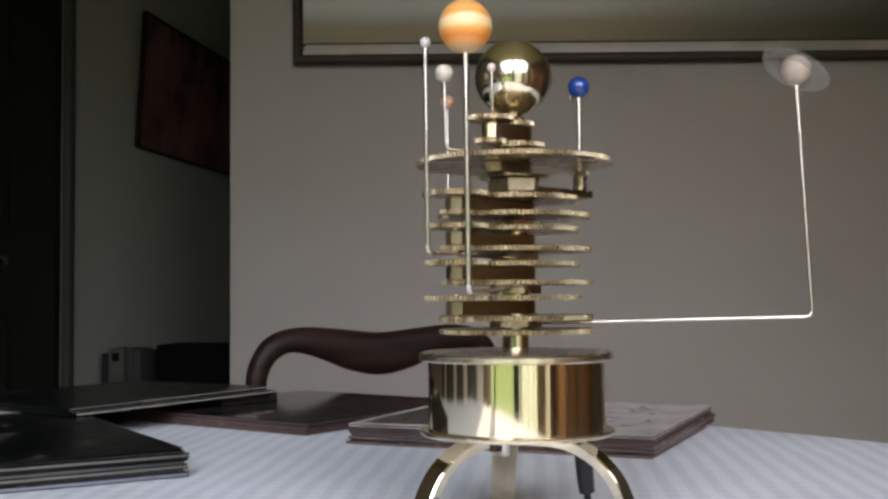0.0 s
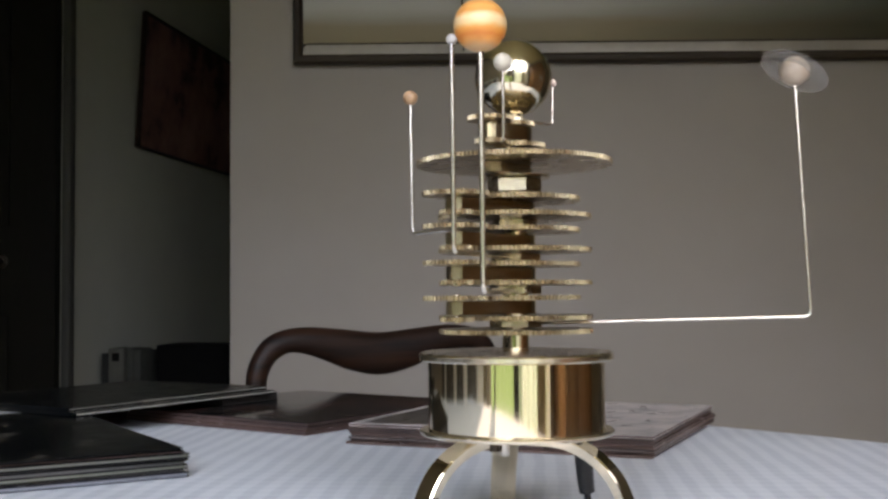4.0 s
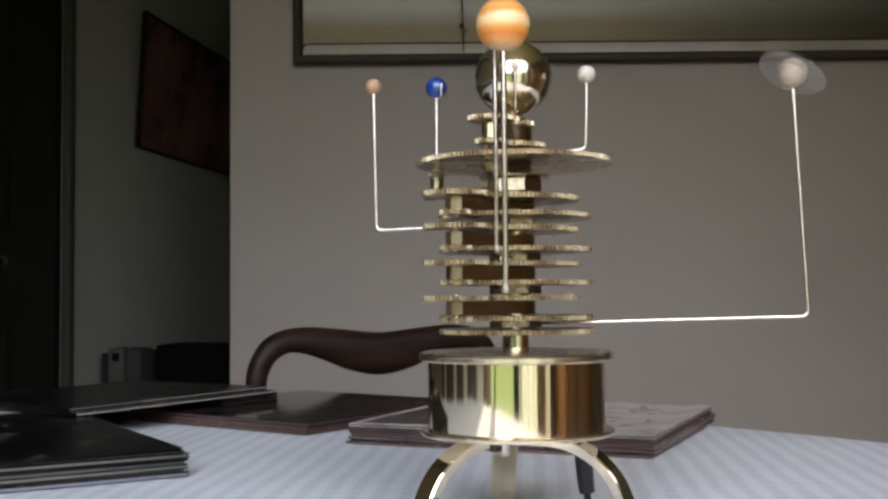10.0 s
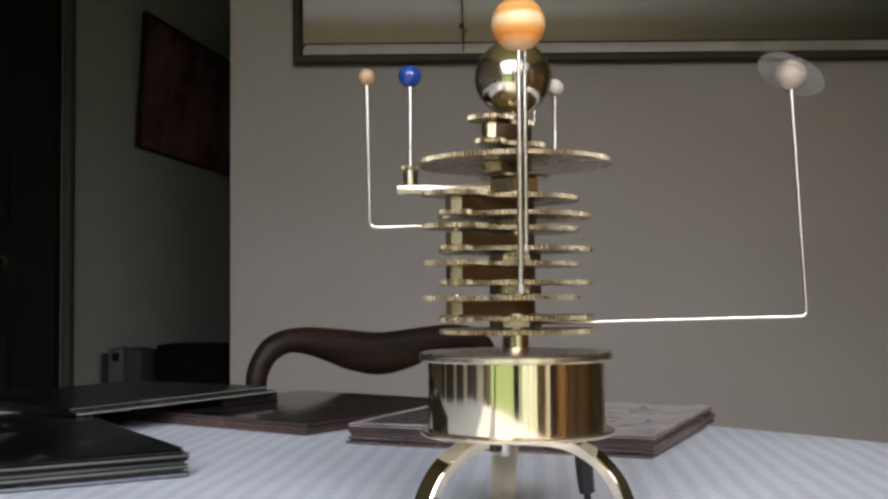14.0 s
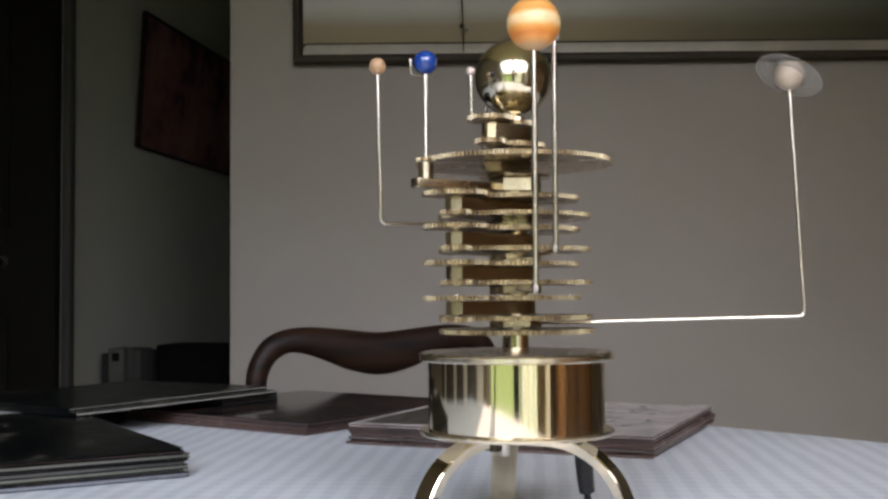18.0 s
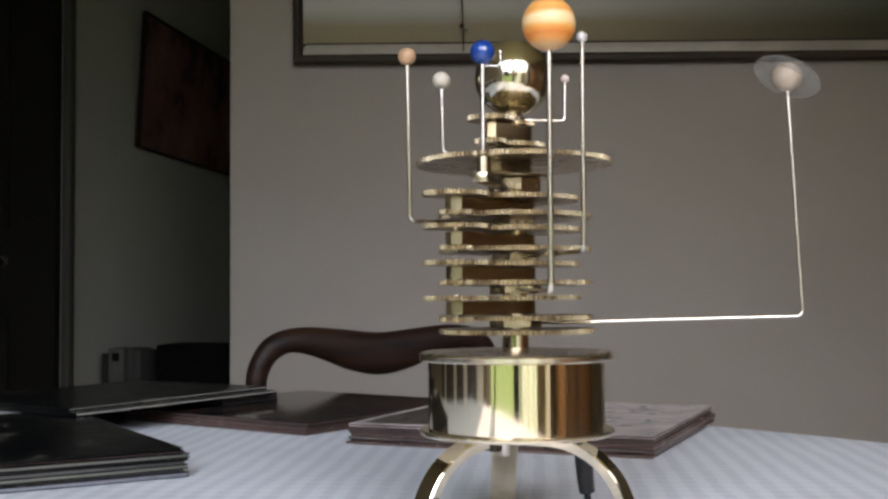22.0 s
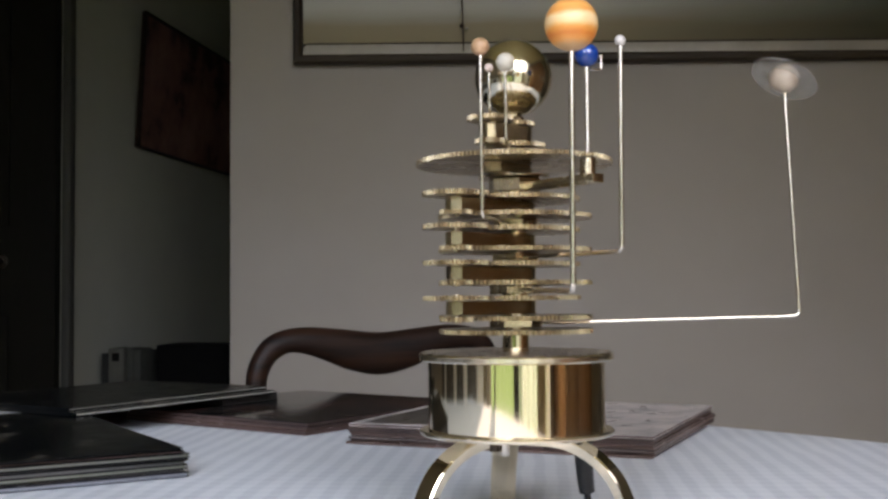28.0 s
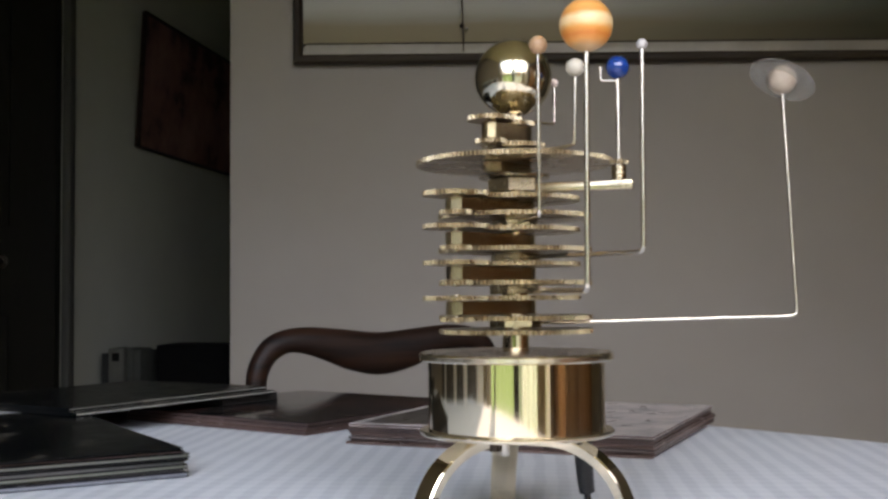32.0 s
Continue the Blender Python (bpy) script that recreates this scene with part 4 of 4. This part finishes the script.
def planet_arm(label, r_base, r_head, z_arm, z_head, th, w, rod, ball_r, ball_mat, hub, gears, name="planet", bend=0.004, turn=30):
    """An L-shaped rod on a hub, with its gears and its ball; it turns about the orrery's axis."""
    rb, rh, za, zh = r_base * K, r_head * K, hz(z_arm), hz(z_head)
    pts = [(hub[0] * K * 0.6, 0, hz((hub[1] + hub[2]) / 2)), (rb - bend, 0, za)]
    pts += [(rb - bend + bend * math.sin(radians(a)), 0, za + bend - bend * math.cos(radians(a))) for a in (18, 36, 54, 72, 90)]
    pts += [(rh, 0, zh - ball_r * 0.6)]
    arm = part("planet_arm", tube(pts, rod, 14), STEEL, orrery, label)
    part("hub", disc(hub[0] * K, hz(hub[1]), hz(hub[2]), 0.0005, 6), SATINBRASS, arm, "six-sided brass hub", pose(0, 0, 0, 0, 0, turn), smooth=20)
    flat = hub[0] * K * math.cos(radians(30))
    part("set_screw", tube([(0.0, -flat + 0.001, hz((hub[1] + hub[2]) / 2)), (0.0, -flat - 0.0006, hz((hub[1] + hub[2]) / 2))], 0.0017, 12), STEEL, arm, m=pose(0, 0, 0, 0, 0, turn - 60 if turn == 0 else turn))
    for gn, r, z, n in gears:
        cgear(gn, r, z, arm, n)
    part(name, ball(ball_r), ball_mat, arm, m=pose(rh, 0, zh))
    TURNING.append((arm, Vector((0, 0, 0)), th, w))
    return arm


sat = planet_arm("long arm with a ringed pale planet", 0.2016, 0.1942, -0.0144, 0.1550, -3.25, 0.3184, 0.00105, 0.0093, SATURN, (0.0183, -0.0207, -0.0152), [("large_gear", 0.0538, -0.0136, 110)], "ringed_planet", turn=0)
ring = part("ring", lathe([(0.0101, -0.0002), (0.0216, -0.0002), (0.0216, 0.0002), (0.0101, 0.0002), (0.0101, -0.0002)], 96), RING, sat, "thin translucent planetary ring", m=pose(0.1942 * K, 0, hz(0.1550), -14, 29, 0))
planet_arm("tall arm with a large orange-banded planet", 0.1533, 0.1565, 0.0036, 0.1548, -99.91, 0.7929, 0.0015, 0.0137, JUPITER, (0.0183, 0.0025, 0.0085), [("large_gear", 0.0538, 0.0102, 110), ("middle_gear", 0.0458, 0.0, 94)], "banded_planet")
planet_arm("tall arm with a tiny pale bead", 0.1222, 0.1233, 0.0276, 0.1562, -115.61, 2.0584, 0.0013, 0.0030, CERES, (0.0183, 0.0255, 0.0308), [("large_gear", 0.0538, 0.0330, 110), ("middle_gear", 0.0458, 0.0231, 94)], "dwarf_planet")
planet_arm("arm with a small orange planet", 0.1019, 0.1036, 0.0497, 0.1550, 120.41, 4.943, 0.0011, 0.0051, MARS, (0.0160, 0.0490, 0.0550), [("large_gear", 0.0538, 0.0565, 110), ("middle_gear", 0.0458, 0.0470, 94)], "small_planet")
planet_arm("arm with a cream planet", 0.0507, 0.0516, 0.1030, 0.1560, -157.9, 15.079, 0.0010, 0.0056, VENUS, (0.0130, 0.0980, 0.1045), [("middle_gear", 0.0225, 0.1066, 50)], "cream_planet")
planet_arm("short arm with a tiny pinkish planet", 0.0375, 0.0380, 0.1255, 0.1560, -112.5, 38.46, 0.0009, 0.0027, MERCURY, (0.0080, 0.1243, 0.1275), [("top_gear", 0.0150, 0.1222, 36)], "tiny_planet", bend=0.003)

# the blue planet on its flat bar, with a pinion that walks round the fixed gear and a little moon
RE = 0.0735 * K
earth = part("earth_arm", boxes(((0.010, -0.0046, hz(0.0738)), (RE + 0.0085, 0.0046, hz(0.0800))), bevel=0.0007), SATINBRASS, orrery, "flat brass bar that carries the blue planet")
part("hub", disc(0.0172, hz(0.0738), hz(0.0836), 0.0006, 6), SATINBRASS, earth, "six-sided brass hub", pose(0, 0, 0, 0, 0, 30), smooth=20)
part("disc", disc(0.0226, hz(0.0839), hz(0.0853), 0.0003, 48), BLOCKBRASS, earth)
cgear("middle_gear", 0.0458, 0.0687, earth, 94)
part("post", lathe([(0.0, hz(0.0801)), (0.0046, hz(0.0801)), (0.0046, hz(0.0905)), (0.0022, hz(0.0906)), (0.0, hz(0.0906))], 32), SATINBRASS, earth, m=pose(RE, 0, 0))
part("pinion", gear(0.0062, hz(0.0915), hz(0.0940), 16, 0.001), GEARBRASS, earth, m=pose(RE, 0, 0), smooth=30)
part("rod", tube([(RE, 0, hz(0.0941)), (RE, 0, hz(0.1580) - 0.004)], 0.0014, 12), STEEL, earth)
part("blue_planet", ball(0.0073), EARTH, earth, m=pose(RE, 0, hz(0.1585)))
TURNING.append((earth, Vector((0, 0, 0)), 47.88, 9.394))
zm = hz(0.1585)
moon = part("moon", tube([(0.0, 0, zm - 0.0082), (0.0085, 0, zm - 0.0082), (0.0099, 0, zm - 0.0076), (0.0104, 0, zm - 0.0062), (0.0104, 0, zm - 0.001)], 0.0007, 10,
            bm=lathe([(0.0014 * math.sin(math.pi * i / 8) if 0 < i < 8 else 0.0, -0.0014 * math.cos(math.pi * i / 8)) for i in range(9)], 16)), STEEL, earth, "tiny pale moon on a bent wire")
for v in moon.data.vertices:      # the bead sits on the wire's end
    if v.co.z < 0.002:
        v.co += Vector((0.0104, 0, zm))
TURNING.append((moon, Vector((RE, 0, 0)), 180 - 9.1 * 125.44 - 47.88, 125.44 - 9.394))

# idle wheels on the layshafts, turned by the large gears that they mesh with
for z_p, z_g, w in ((-0.0140, 0.0, 0.7929), (0.0102, 0.0231, 2.0584), (0.0330, 0.0470, 4.943), (0.0565, 0.0687, 9.394)):
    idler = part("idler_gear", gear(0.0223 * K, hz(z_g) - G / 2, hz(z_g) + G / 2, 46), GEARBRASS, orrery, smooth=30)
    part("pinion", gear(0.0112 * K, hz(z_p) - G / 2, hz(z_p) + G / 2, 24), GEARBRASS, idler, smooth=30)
    part("spindle", lathe([(0.0, hz(z_p) - 0.0024), (0.0022, hz(z_p) - 0.0022), (0.0022, hz(z_g) + 0.0022), (0.0, hz(z_g) + 0.0024)], 16), STEEL, idler)
    TURNING.append((idler, LAY, 0.0, -w * 2.05))
for r, z, n, w in ((0.0112, 0.1066, 26, 30.0), (0.0162, 0.1222, 36, -36.0)):
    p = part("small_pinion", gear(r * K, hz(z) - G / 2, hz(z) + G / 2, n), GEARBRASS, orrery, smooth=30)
    TURNING.append((p, LAY2, 0.0, -w))

# the sun
part("sun_stem", lathe([(0.0, hz(0.1276)), (0.0047, hz(0.1276)), (0.0050, hz(0.1280)), (0.0050, hz(0.1325)), (0.0, hz(0.1335))], 32), STEEL, orrery)
part("sun_ball", ball(0.0272 * K, 96), SUNBRASS, orrery, "large mirror-polished brass sun", m=pose(0, 0, hz(0.1553)))


# ---- what moves ----
def motions():
    for ob, at, start, rate in TURNING:
        step = min(16.0, max(0.1, 18.0 / abs(rate)))
        n = int(math.ceil(SECONDS / step))
        rows = []
        for i in range(n + 1):
            t = round(SECONDS * i / n * FPS) / FPS
            rows.append((t, Matrix.Translation(at) @ Matrix.Rotation(radians(start + rate * t), 4, "Z")))
        walk(ob, rows)


motions()
